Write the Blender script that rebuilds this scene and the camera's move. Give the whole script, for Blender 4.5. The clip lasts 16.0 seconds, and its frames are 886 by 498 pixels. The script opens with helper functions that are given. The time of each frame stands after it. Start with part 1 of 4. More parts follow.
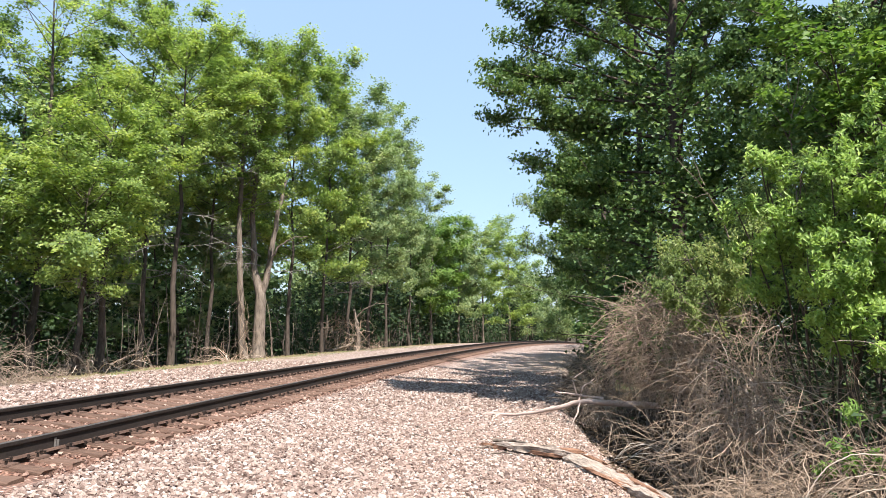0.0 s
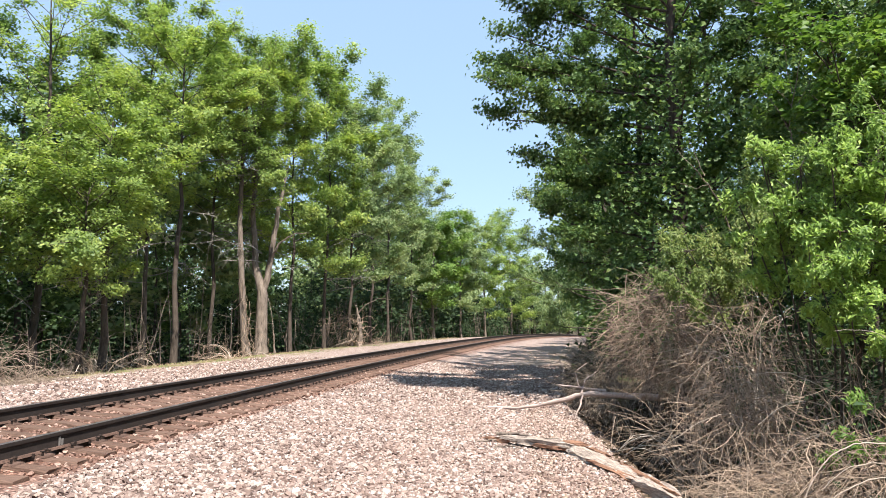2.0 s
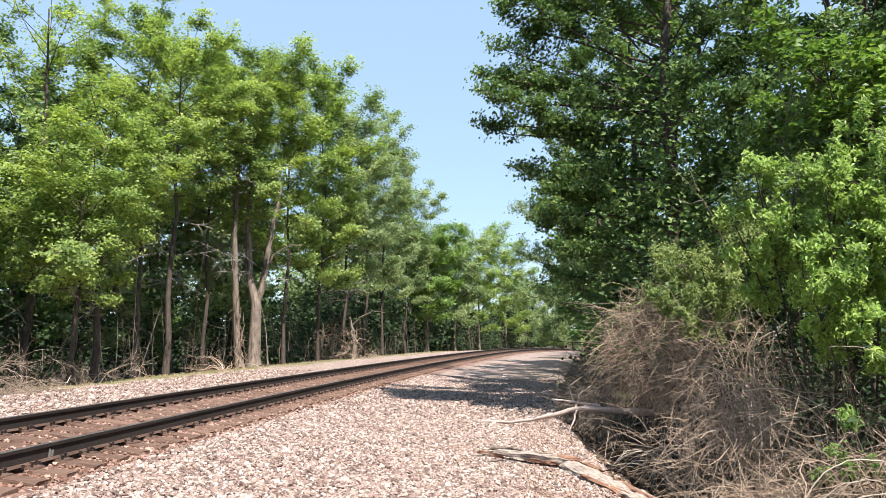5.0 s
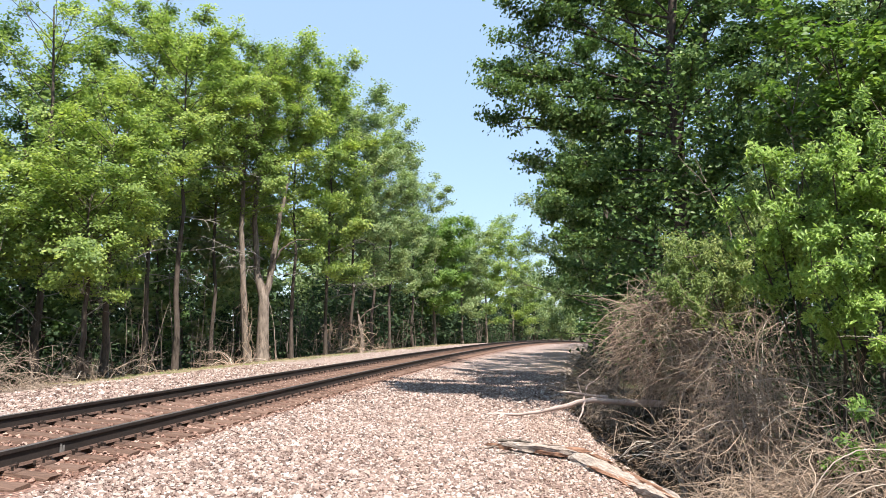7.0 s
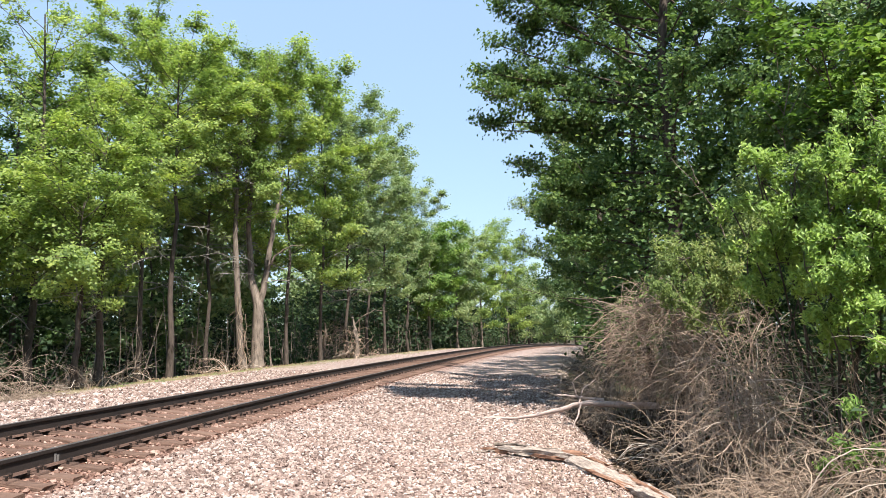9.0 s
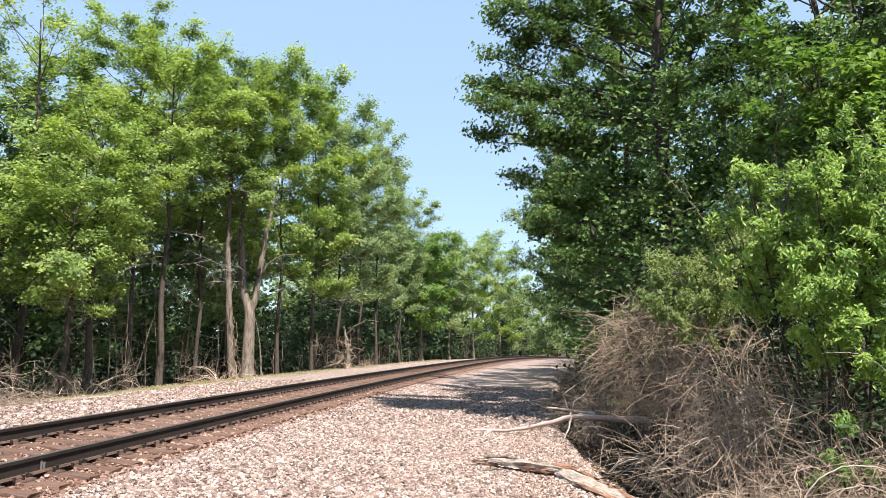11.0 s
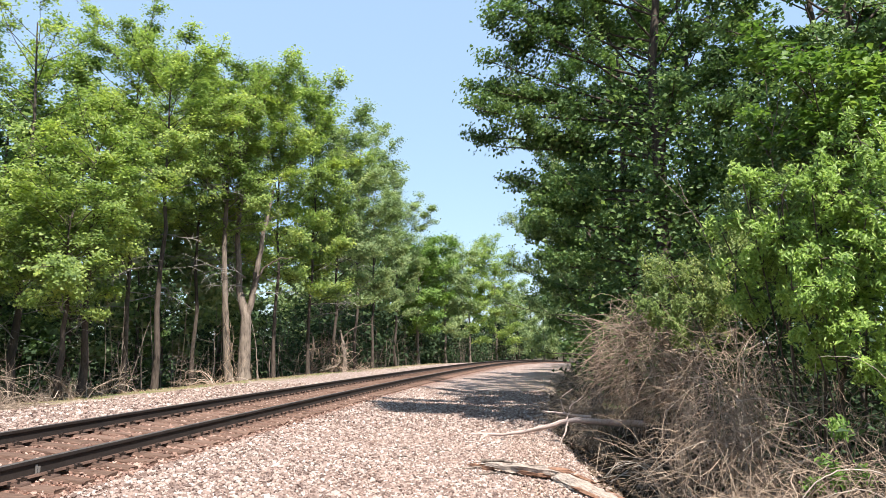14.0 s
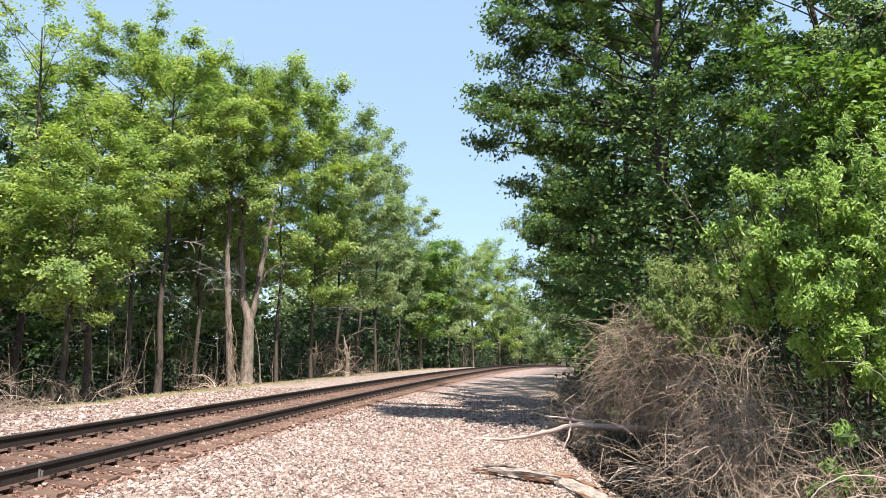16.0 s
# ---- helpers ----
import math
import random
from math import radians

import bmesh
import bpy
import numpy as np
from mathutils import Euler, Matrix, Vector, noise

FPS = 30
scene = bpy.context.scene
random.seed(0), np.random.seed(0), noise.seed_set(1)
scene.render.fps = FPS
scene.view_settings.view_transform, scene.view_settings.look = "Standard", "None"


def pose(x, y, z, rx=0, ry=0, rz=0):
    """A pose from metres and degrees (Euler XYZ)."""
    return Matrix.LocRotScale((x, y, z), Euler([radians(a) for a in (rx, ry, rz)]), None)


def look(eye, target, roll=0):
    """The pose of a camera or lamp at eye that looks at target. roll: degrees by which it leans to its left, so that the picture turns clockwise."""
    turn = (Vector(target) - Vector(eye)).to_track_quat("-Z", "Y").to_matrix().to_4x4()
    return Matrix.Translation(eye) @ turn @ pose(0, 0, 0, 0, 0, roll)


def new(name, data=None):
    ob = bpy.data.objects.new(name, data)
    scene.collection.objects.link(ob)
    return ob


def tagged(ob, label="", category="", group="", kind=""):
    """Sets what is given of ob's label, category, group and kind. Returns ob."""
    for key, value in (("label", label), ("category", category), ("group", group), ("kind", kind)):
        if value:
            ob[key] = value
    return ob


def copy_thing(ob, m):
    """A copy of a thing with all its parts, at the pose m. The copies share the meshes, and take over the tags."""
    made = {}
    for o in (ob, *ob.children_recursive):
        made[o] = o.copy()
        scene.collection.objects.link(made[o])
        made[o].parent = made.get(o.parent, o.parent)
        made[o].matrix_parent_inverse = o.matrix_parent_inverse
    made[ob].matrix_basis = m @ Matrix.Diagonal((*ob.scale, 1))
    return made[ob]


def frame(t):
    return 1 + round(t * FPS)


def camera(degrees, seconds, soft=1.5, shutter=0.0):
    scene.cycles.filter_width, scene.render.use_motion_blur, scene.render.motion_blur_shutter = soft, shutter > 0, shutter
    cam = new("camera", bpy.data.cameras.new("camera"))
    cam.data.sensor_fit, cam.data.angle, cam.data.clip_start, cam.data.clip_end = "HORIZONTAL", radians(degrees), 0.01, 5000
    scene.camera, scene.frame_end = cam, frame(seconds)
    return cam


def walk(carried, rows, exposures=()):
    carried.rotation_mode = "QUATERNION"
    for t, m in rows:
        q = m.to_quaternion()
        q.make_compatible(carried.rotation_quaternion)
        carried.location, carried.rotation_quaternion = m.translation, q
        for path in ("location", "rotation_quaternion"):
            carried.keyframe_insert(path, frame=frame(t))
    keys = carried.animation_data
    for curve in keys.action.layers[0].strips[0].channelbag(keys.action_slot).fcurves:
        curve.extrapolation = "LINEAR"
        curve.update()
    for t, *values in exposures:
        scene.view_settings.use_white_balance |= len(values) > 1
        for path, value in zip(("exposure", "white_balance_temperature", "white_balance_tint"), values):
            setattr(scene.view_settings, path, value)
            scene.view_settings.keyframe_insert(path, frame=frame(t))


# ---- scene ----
HALF_VIEW = 61.03
cam = camera(HALF_VIEW, 16.0, soft=0.6)
walk(cam, [
    (0, pose(0, 0, 1.6, 96.169, -0.117, -0.013)),
    (0.5, pose(0, 0, 1.6, 96.036, 0.250, 0.168)),
    (1, pose(0, 0, 1.6, 95.921, 0.598, 0.308)),
    (1.5, pose(0, 0, 1.6, 95.814, 0.382, 0.030)),
    (2, pose(0, 0, 1.6, 95.751, 0.611, 0.136)),
    (2.5, pose(0, 0, 1.6, 95.849, 0.790, -0.016)),
    (3, pose(0, 0, 1.6, 95.983, 0.387, -0.178)),
    (3.5, pose(0, 0, 1.6, 96.285, 0.134, -0.270)),
    (4, pose(0, 0, 1.6, 96.626, -0.216, -0.524)),
    (4.2, pose(0, 0, 1.6, 96.657, 0.083, -0.420)),
    (6.3, pose(0, 0, 1.6, 96.841, 0.095, -0.174)),
    (6.5, pose(0, 0, 1.6, 96.658, -0.224, 0.146)),
    (7, pose(0, 0, 1.6, 96.226, 0.640, 0.256)),
    (7.5, pose(0, 0, 1.6, 96.363, 0.978, 0.185)),
    (8, pose(0, 0, 1.6, 96.426, 1.177, 0.075)),
    (8.5, pose(0, 0, 1.6, 96.423, 1.186, -0.016)),
    (9, pose(0, 0, 1.6, 96.559, 1.287, -0.107)),
    (11.5, pose(0, 0, 1.6, 97.540, 0.341, -0.802)),
    (12, pose(0, 0, 1.6, 97.686, -0.153, -0.596)),
    (12.5, pose(0, 0, 1.6, 97.876, -1.201, -0.730)),
    (13, pose(0, 0, 1.6, 97.888, -1.904, -1.076)),
    (13.5, pose(0, 0, 1.6, 97.915, -1.007, -1.169)),
    (14, pose(0, 0, 1.6, 97.670, 0.528, -1.006)),
    (14.5, pose(0, 0, 1.6, 97.499, 0.445, -0.911)),
    (15, pose(0, 0, 1.6, 97.723, -0.017, -0.824)),
    (15.5, pose(0, 0, 1.6, 97.944, 0.001, -1.014)),
    (16, pose(0, 0, 1.6, 98.010, 0.434, -0.795)),
])

# ---- world and sun ----
SUN_UP, SUN_BACK = 57.0, 29.0   # elevation; how far right of straight behind the camera the sun stands
_e, _a = radians(SUN_UP), radians(SUN_BACK)
sun_dir = Vector((math.sin(_a) * math.cos(_e), -math.cos(_a) * math.cos(_e), math.sin(_e)))
world = bpy.data.worlds.new("world")
scene.world = world
world.use_nodes = True
_wn = world.node_tree.nodes
_sky = _wn.new("ShaderNodeTexSky")
_sky.sky_type = "NISHITA"
_sky.sun_disc = False
_sky.sun_elevation = _e
_sky.sun_rotation = math.atan2(sun_dir.x, sun_dir.y)
_sky.air_density, _sky.dust_density, _sky.ozone_density = 1.2, 0.0, 3.0
_sky.altitude = 0
_haze = _wn.new("ShaderNodeMix")      # even summer haze over the clear sky
_haze.data_type = "RGBA"
_haze.inputs[0].default_value = 0.72
_haze.inputs[7].default_value = (2.1, 2.95, 4.05, 1)
world.node_tree.links.new(_sky.outputs[0], _haze.inputs[6])
world.node_tree.links.new(_haze.outputs[2], _wn["Background"].inputs[0])
_wn["Background"].inputs[1].default_value = 0.094
sun_data = bpy.data.lights.new("sun", "SUN")
sun_data.energy, sun_data.angle, sun_data.color = 4.2, radians(0.5), (1.0, 0.945, 0.87)
sun = new("sun", sun_data)
sun.matrix_world = look(sun_dir * 50, (0, 0, 0))
scene.view_settings.exposure = 1.44


# ---- materials ----
def mat(name, rough=0.8, spec=0.3):
    m = bpy.data.materials.new(name)
    m.use_nodes = True
    b = m.node_tree.nodes["Principled BSDF"]
    b.inputs["Roughness"].default_value = rough
    b.inputs["Specular IOR Level"].default_value = spec
    return m, m.node_tree.nodes, m.node_tree.links, b


def ramp(nodes, stops):
    r = nodes.new("ShaderNodeValToRGB")
    while len(r.color_ramp.elements) < len(stops):
        r.color_ramp.elements.new(0.5)
    for el, (p, c) in zip(r.color_ramp.elements, stops):
        el.position, el.color = p, (*c, 1)
    return r


def noise_tex(nodes, links, scale, detail=4, rough=0.6, vec=None):
    n = nodes.new("ShaderNodeTexNoise")
    n.inputs["Scale"].default_value, n.inputs["Detail"].default_value, n.inputs["Roughness"].default_value = scale, detail, rough
    if vec is not None:
        links.new(vec, n.inputs["Vector"])
    return n


def mix_rgb(nodes, links, fac, a, b, mode="MIX"):
    n = nodes.new("ShaderNodeMix")
    n.data_type, n.blend_type = "RGBA", mode
    for sock, v in ((n.inputs[0], fac), (n.inputs[6], a), (n.inputs[7], b)):
        if isinstance(v, (int, float)):
            sock.default_value = v
        elif isinstance(v, tuple):
            sock.default_value = (*v, 1)
        else:
            links.new(v, sock)
    return n.outputs[2]


def bump(nodes, links, b, height, strength, dist):
    n = nodes.new("ShaderNodeBump")
    n.inputs["Strength"].default_value, n.inputs["Distance"].default_value = strength, dist
    links.new(height, n.inputs["Height"])
    links.new(n.outputs[0], b.inputs["Normal"])


def span(nodes, links, value, lo, hi):
    n = nodes.new("ShaderNodeMapRange")
    n.inputs[1].default_value, n.inputs[2].default_value = lo, hi
    links.new(value, n.inputs[0])
    return n.outputs[0]


def leaf_mat(name, dark, light, warm, trans=0.4, rough=0.5, spec=0.3):
    """Leaves: a diffuse top with light coming through, and colour that varies from leaf to leaf and from bough to bough."""
    m, n, l, b = mat(name, rough, spec)
    geo = n.new("ShaderNodeNewGeometry")
    big = noise_tex(n, l, 0.55, 3, vec=geo.outputs["Position"])
    r = ramp(n, [(0.0, dark), (0.55, light), (1.0, warm)])
    add = n.new("ShaderNodeMath")
    add.operation = "MULTIPLY_ADD"
    l.new(geo.outputs["Random Per Island"], add.inputs[0])
    add.inputs[1].default_value = 0.6
    sub = n.new("ShaderNodeMath")
    sub.operation = "MULTIPLY_ADD"
    l.new(big.outputs[0], sub.inputs[0])
    sub.inputs[1].default_value, sub.inputs[2].default_value = 1.5, -0.53
    l.new(sub.outputs[0], add.inputs[2])
    l.new(add.outputs[0], r.inputs[0])
    l.new(r.outputs[0], b.inputs["Base Color"])
    t = n.new("ShaderNodeBsdfTranslucent")
    l.new(mix_rgb(n, l, 1.0, r.outputs[0], (1.0, 1.08, 0.62), "MULTIPLY"), t.inputs[0])
    mx = n.new("ShaderNodeMixShader")
    mx.inputs[0].default_value = trans
    l.new(b.outputs[0], mx.inputs[1])
    l.new(t.outputs[0], mx.inputs[2])
    l.new(mx.outputs[0], n["Material Output"].inputs[0])
    return m


def bark_mat(name, dark, light, scale=14):
    m, n, l, b = mat(name, 0.9, 0.15)
    tc = n.new("ShaderNodeTexCoord")
    mp = n.new("ShaderNodeMapping")
    mp.inputs["Scale"].default_value = (1, 1, 0.22)
    l.new(tc.outputs["Object"], mp.inputs[0])
    a = noise_tex(n, l, scale, 6, 0.7, mp.outputs[0])
    c = noise_tex(n, l, 1.3, 3, 0.6, tc.outputs["Object"])
    r = ramp(n, [(0.32, dark), (0.68, light)])
    l.new(a.outputs[0], r.inputs[0])
    fac = span(n, l, c.outputs[0], 0.45, 0.75)
    l.new(mix_rgb(n, l, fac, r.outputs[0], tuple(0.6 * (d + k) for d, k in zip(dark, light))), b.inputs["Base Color"])
    bump(n, l, b, a.outputs[0], 0.8, 0.03)
    return m


def twig_mat(name, dark, light):
    m, n, l, b = mat(name, 0.85, 0.2)
    geo = n.new("ShaderNodeNewGeometry")
    r = ramp(n, [(0.0, dark), (0.6, light), (1.0, tuple(min(1, 1.35 * c) for c in light))])
    a = noise_tex(n, l, 25, 3, vec=geo.outputs["Position"])
    add = n.new("ShaderNodeMath")
    add.operation = "MULTIPLY_ADD"
    l.new(a.outputs[0], add.inputs[0])
    add.inputs[1].default_value = 0.5
    sc = n.new("ShaderNodeMath")
    sc.operation = "MULTIPLY_ADD"
    l.new(geo.outputs["Random Per Island"], sc.inputs[0])
    sc.inputs[1].default_value, sc.inputs[2].default_value = 0.8, -0.15
    l.new(sc.outputs[0], add.inputs[2])
    l.new(add.outputs[0], r.inputs[0])
    l.new(r.outputs[0], b.inputs["Base Color"])
    return m


STONE_STOPS = [(0.0, (0.115, 0.082, 0.073)), (0.2, (0.205, 0.15, 0.133)), (0.5, (0.295, 0.223, 0.197)), (0.78, (0.375, 0.305, 0.277)), (1.0, (0.52, 0.475, 0.45))]


def stone_mat(name, tint):
    m, n, l, b = mat(name, 0.9, 0.25)
    geo = n.new("ShaderNodeNewGeometry")
    r = ramp(n, STONE_STOPS)
    l.new(geo.outputs["Random Per Island"], r.inputs[0])
    a = noise_tex(n, l, 60, 4, vec=geo.outputs["Position"])
    c = noise_tex(n, l, 0.7, 3, vec=geo.outputs["Position"])
    col = mix_rgb(n, l, 0.5, r.outputs[0], mix_rgb(n, l, span(n, l, a.outputs[0], 0.3, 0.7), (0.55, 0.5, 0.48), (1.2, 1.2, 1.2)), "MULTIPLY")
    col = mix_rgb(n, l, span(n, l, c.outputs[0], 0.5, 0.8), col, mix_rgb(n, l, 1.0, col, (0.86, 0.8, 0.78), "MULTIPLY"))
    l.new(mix_rgb(n, l, 1.0, col, tint, "MULTIPLY"), b.inputs["Base Color"])
    bump(n, l, b, a.outputs[0], 0.5, 0.01)
    return m


def ballast_mat(name, bench=False):
    """Crushed stone seen from afar; o is the distance from the near rail, which stains the stones with rust and brake dust."""
    m, n, l, b = mat(name, 0.9, 0.2)
    geo = n.new("ShaderNodeNewGeometry")
    pos = geo.outputs["Position"]
    v = n.new("ShaderNodeTexVoronoi")
    v.inputs["Scale"].default_value = 22
    v.inputs["Randomness"].default_value = 1.0
    l.new(pos, v.inputs["Vector"])
    sep = n.new("ShaderNodeSeparateColor")
    l.new(v.outputs["Color"], sep.inputs[0])
    r = ramp(n, STONE_STOPS)
    l.new(sep.outputs[0], r.inputs[0])
    gap = span(n, l, v.outputs["Distance"], 0.75, 0.35)
    col = mix_rgb(n, l, gap, (0.20, 0.15, 0.132), r.outputs[0])
    at = n.new("ShaderNodeAttribute")
    at.attribute_name = "o"
    o = at.outputs["Fac"]
    big = noise_tex(n, l, 1.1, 5, vec=pos)
    if not bench:
        left = span(n, l, o, -2.7, -1.9)
        right = span(n, l, o, 1.3, 0.35)
        both = n.new("ShaderNodeMath")
        both.operation = "MULTIPLY"
        l.new(left, both.inputs[0])
        l.new(right, both.inputs[1])
        col = mix_rgb(n, l, both.outputs[0], col, mix_rgb(n, l, 1.0, col, (0.62, 0.44, 0.36), "MULTIPLY"))
        fine = noise_tex(n, l, 2.2, 5, vec=pos)
        soil = n.new("ShaderNodeMath")
        soil.operation = "MULTIPLY"
        l.new(span(n, l, o, 2.8, 5.6), soil.inputs[0])
        l.new(span(n, l, fine.outputs[0], 0.42, 0.66), soil.inputs[1])
        col = mix_rgb(n, l, soil.outputs[0], col, (0.29, 0.225, 0.16))
    else:
        grass = noise_tex(n, l, 30, 5, vec=pos)
        gr = ramp(n, [(0.3, (0.10, 0.09, 0.045)), (0.55, (0.18, 0.16, 0.075)), (0.75, (0.27, 0.22, 0.14))])
        l.new(grass.outputs[0], gr.inputs[0])
        edge = n.new("ShaderNodeMath")
        edge.operation = "MULTIPLY_ADD"
        l.new(big.outputs[0], edge.inputs[0])
        edge.inputs[1].default_value = 1.8
        l.new(span(n, l, o, -4.8, -8.6), edge.inputs[2])
        col = mix_rgb(n, l, span(n, l, edge.outputs[0], 1.35, 1.75), col, gr.outputs[0])
    l.new(mix_rgb(n, l, 1.0, col, (1.42, 1.38, 1.35), "MULTIPLY"), b.inputs["Base Color"])
    hb = n.new("ShaderNodeMath")
    hb.operation = "MULTIPLY_ADD"
    l.new(gap, hb.inputs[0])
    hb.inputs[1].default_value = 0.7
    l.new(sep.outputs[1], hb.inputs[2])
    bump(n, l, b, hb.outputs[0], 1.0, 0.035)
    return m


def soil_mat():
    m, n, l, b = mat("forest_floor", 0.95, 0.1)
    geo = n.new("ShaderNodeNewGeometry")
    pos = geo.outputs["Position"]
    a = noise_tex(n, l, 22, 6, 0.7, pos)
    c = noise_tex(n, l, 0.8, 4, 0.6, pos)
    r = ramp(n, [(0.3, (0.03, 0.022, 0.016)), (0.5, (0.06, 0.044, 0.03)), (0.72, (0.13, 0.098, 0.066))])
    l.new(a.outputs[0], r.inputs[0])
    l.new(mix_rgb(n, l, span(n, l, c.outputs[0], 0.52, 0.7), r.outputs[0], (0.05, 0.075, 0.025)), b.inputs["Base Color"])
    bump(n, l, b, a.outputs[0], 0.9, 0.05)
    return m


def rust_mat(name, dark, light, rough, metal, scale=30):
    m, n, l, b = mat(name, rough, 0.4)
    geo = n.new("ShaderNodeNewGeometry")
    a = noise_tex(n, l, scale, 5, 0.7, geo.outputs["Position"])
    c = noise_tex(n, l, 2.5, 3, 0.6, geo.outputs["Position"])
    r = ramp(n, [(0.3, dark), (0.7, light)])
    l.new(a.outputs[0], r.inputs[0])
    l.new(mix_rgb(n, l, span(n, l, c.outputs[0], 0.4, 0.75), r.outputs[0], dark), b.inputs["Base Color"])
    b.inputs["Metallic"].default_value = metal
    bump(n, l, b, a.outputs[0], 0.3, 0.004)
    return m


def tie_mat():
    m, n, l, b = mat("weathered_tie", 0.9, 0.15)
    tc = n.new("ShaderNodeTexCoord")
    mp = n.new("ShaderNodeMapping")
    mp.inputs["Scale"].default_value = (2.0, 30, 30)
    l.new(tc.outputs["Object"], mp.inputs[0])
    a = noise_tex(n, l, 1.6, 6, 0.7, mp.outputs[0])
    info = n.new("ShaderNodeObjectInfo")
    r = ramp(n, [(0.3, (0.04, 0.025, 0.019)), (0.7, (0.18, 0.11, 0.082))])
    l.new(a.outputs[0], r.inputs[0])
    l.new(mix_rgb(n, l, span(n, l, info.outputs["Random"], 0.0, 1.4), r.outputs[0], (0.19, 0.12, 0.092)), b.inputs["Base Color"])
    bump(n, l, b, a.outputs[0], 0.7, 0.012)
    return m


M_STONE = stone_mat("crushed_stone", (1.0, 0.97, 0.93))
M_STONE_SAND = stone_mat("sandy_stone", (1.14, 1.09, 1.02))
M_STONE_RUST = stone_mat("rust_stained_stone", (0.78, 0.62, 0.54))
M_BALLAST = ballast_mat("ballast_stone")
M_BENCH = ballast_mat("bench_gravel_and_grass", True)
M_SOIL = soil_mat()
M_RAIL = rust_mat("rusted_rail_steel", (0.014, 0.010, 0.009), (0.036, 0.025, 0.021), 0.75, 0.0)
M_HEAD = rust_mat("worn_rail_head", (0.10, 0.085, 0.08), (0.2, 0.17, 0.155), 0.5, 0.6, 12)
M_PLATE = rust_mat("rusted_plate", (0.05, 0.028, 0.02), (0.17, 0.10, 0.075), 0.85, 0.1)
M_SPIKE = rust_mat("rusted_spike", (0.015, 0.01, 0.008), (0.05, 0.03, 0.022), 0.8, 0.2)
M_TIE = tie_mat()
M_LEAF_LIME = leaf_mat("leaf_lime", (0.105, 0.17, 0.062), (0.27, 0.36, 0.105), (0.48, 0.535, 0.145), 0.5)
M_LEAF_MID = leaf_mat("leaf_mid_green", (0.10, 0.165, 0.078), (0.25, 0.325, 0.155), (0.42, 0.465, 0.22), 0.48)
M_LEAF_FRESH = leaf_mat("leaf_fresh_green", (0.075, 0.145, 0.036), (0.16, 0.265, 0.058), (0.27, 0.36, 0.09), 0.42)
M_LEAF_BUSH = leaf_mat("leaf_bush_green", (0.10, 0.175, 0.045), (0.29, 0.415, 0.098), (0.52, 0.63, 0.18), 0.4, 0.45, 0.35)
M_LEAF_SMALL = leaf_mat("leaf_small_grey_green", (0.095, 0.14, 0.045), (0.22, 0.29, 0.09), (0.40, 0.42, 0.16), 0.4)
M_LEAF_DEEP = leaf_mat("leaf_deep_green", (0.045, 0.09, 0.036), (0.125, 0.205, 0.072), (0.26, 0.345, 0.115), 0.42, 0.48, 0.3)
# undergrowth leaves: the canopy's shade is put into this dark colour
M_LEAF_SHADE = leaf_mat("leaf_shade_tone", (0.03, 0.048, 0.028), (0.05, 0.08, 0.042), (0.08, 0.115, 0.045), 0.22, 0.8, 0.05)
M_BARK = bark_mat("grey_bark", (0.035, 0.028, 0.023), (0.31, 0.25, 0.205), 9)
# on the maples this darker colour stands in for shade under the crowns
M_BARK_DARK = bark_mat("dark_bark", (0.03, 0.023, 0.019), (0.125, 0.10, 0.083))
M_DEAD = twig_mat("dead_twigs", (0.09, 0.062, 0.046), (0.38, 0.285, 0.215))
M_DEAD_PALE = twig_mat("bleached_branches", (0.25, 0.2, 0.155), (0.5, 0.43, 0.36))
M_CANE_PALE = twig_mat("pale_cane", (0.15, 0.115, 0.09), (0.38, 0.31, 0.255))
M_GREY_LIMB = twig_mat("grey_dead_limb", (0.07, 0.064, 0.056), (0.25, 0.23, 0.205))
M_VINE = twig_mat("dry_vine", (0.12, 0.08, 0.06), (0.36, 0.27, 0.20))
M_CANE = twig_mat("dark_cane", (0.09, 0.064, 0.048), (0.29, 0.225, 0.175))
M_GRASS = twig_mat("dry_grass", (0.14, 0.11, 0.06), (0.32, 0.26, 0.16))
M_LOG = bark_mat("bare_log_wood", (0.10, 0.072, 0.056), (0.52, 0.43, 0.365), 38)
M_BRANCH = twig_mat("bare_branch", (0.20, 0.135, 0.11), (0.50, 0.385, 0.335))
M_CHALK = rust_mat("pale_chalk_smear", (0.14, 0.125, 0.115), (0.27, 0.25, 0.235), 0.9, 0.0)
M_LITTER = twig_mat("brown_leaf_litter", (0.035, 0.024, 0.016), (0.11, 0.075, 0.05))
M_LOG_RED = bark_mat("rotten_red_wood", (0.12, 0.06, 0.04), (0.36, 0.2, 0.13), 26)


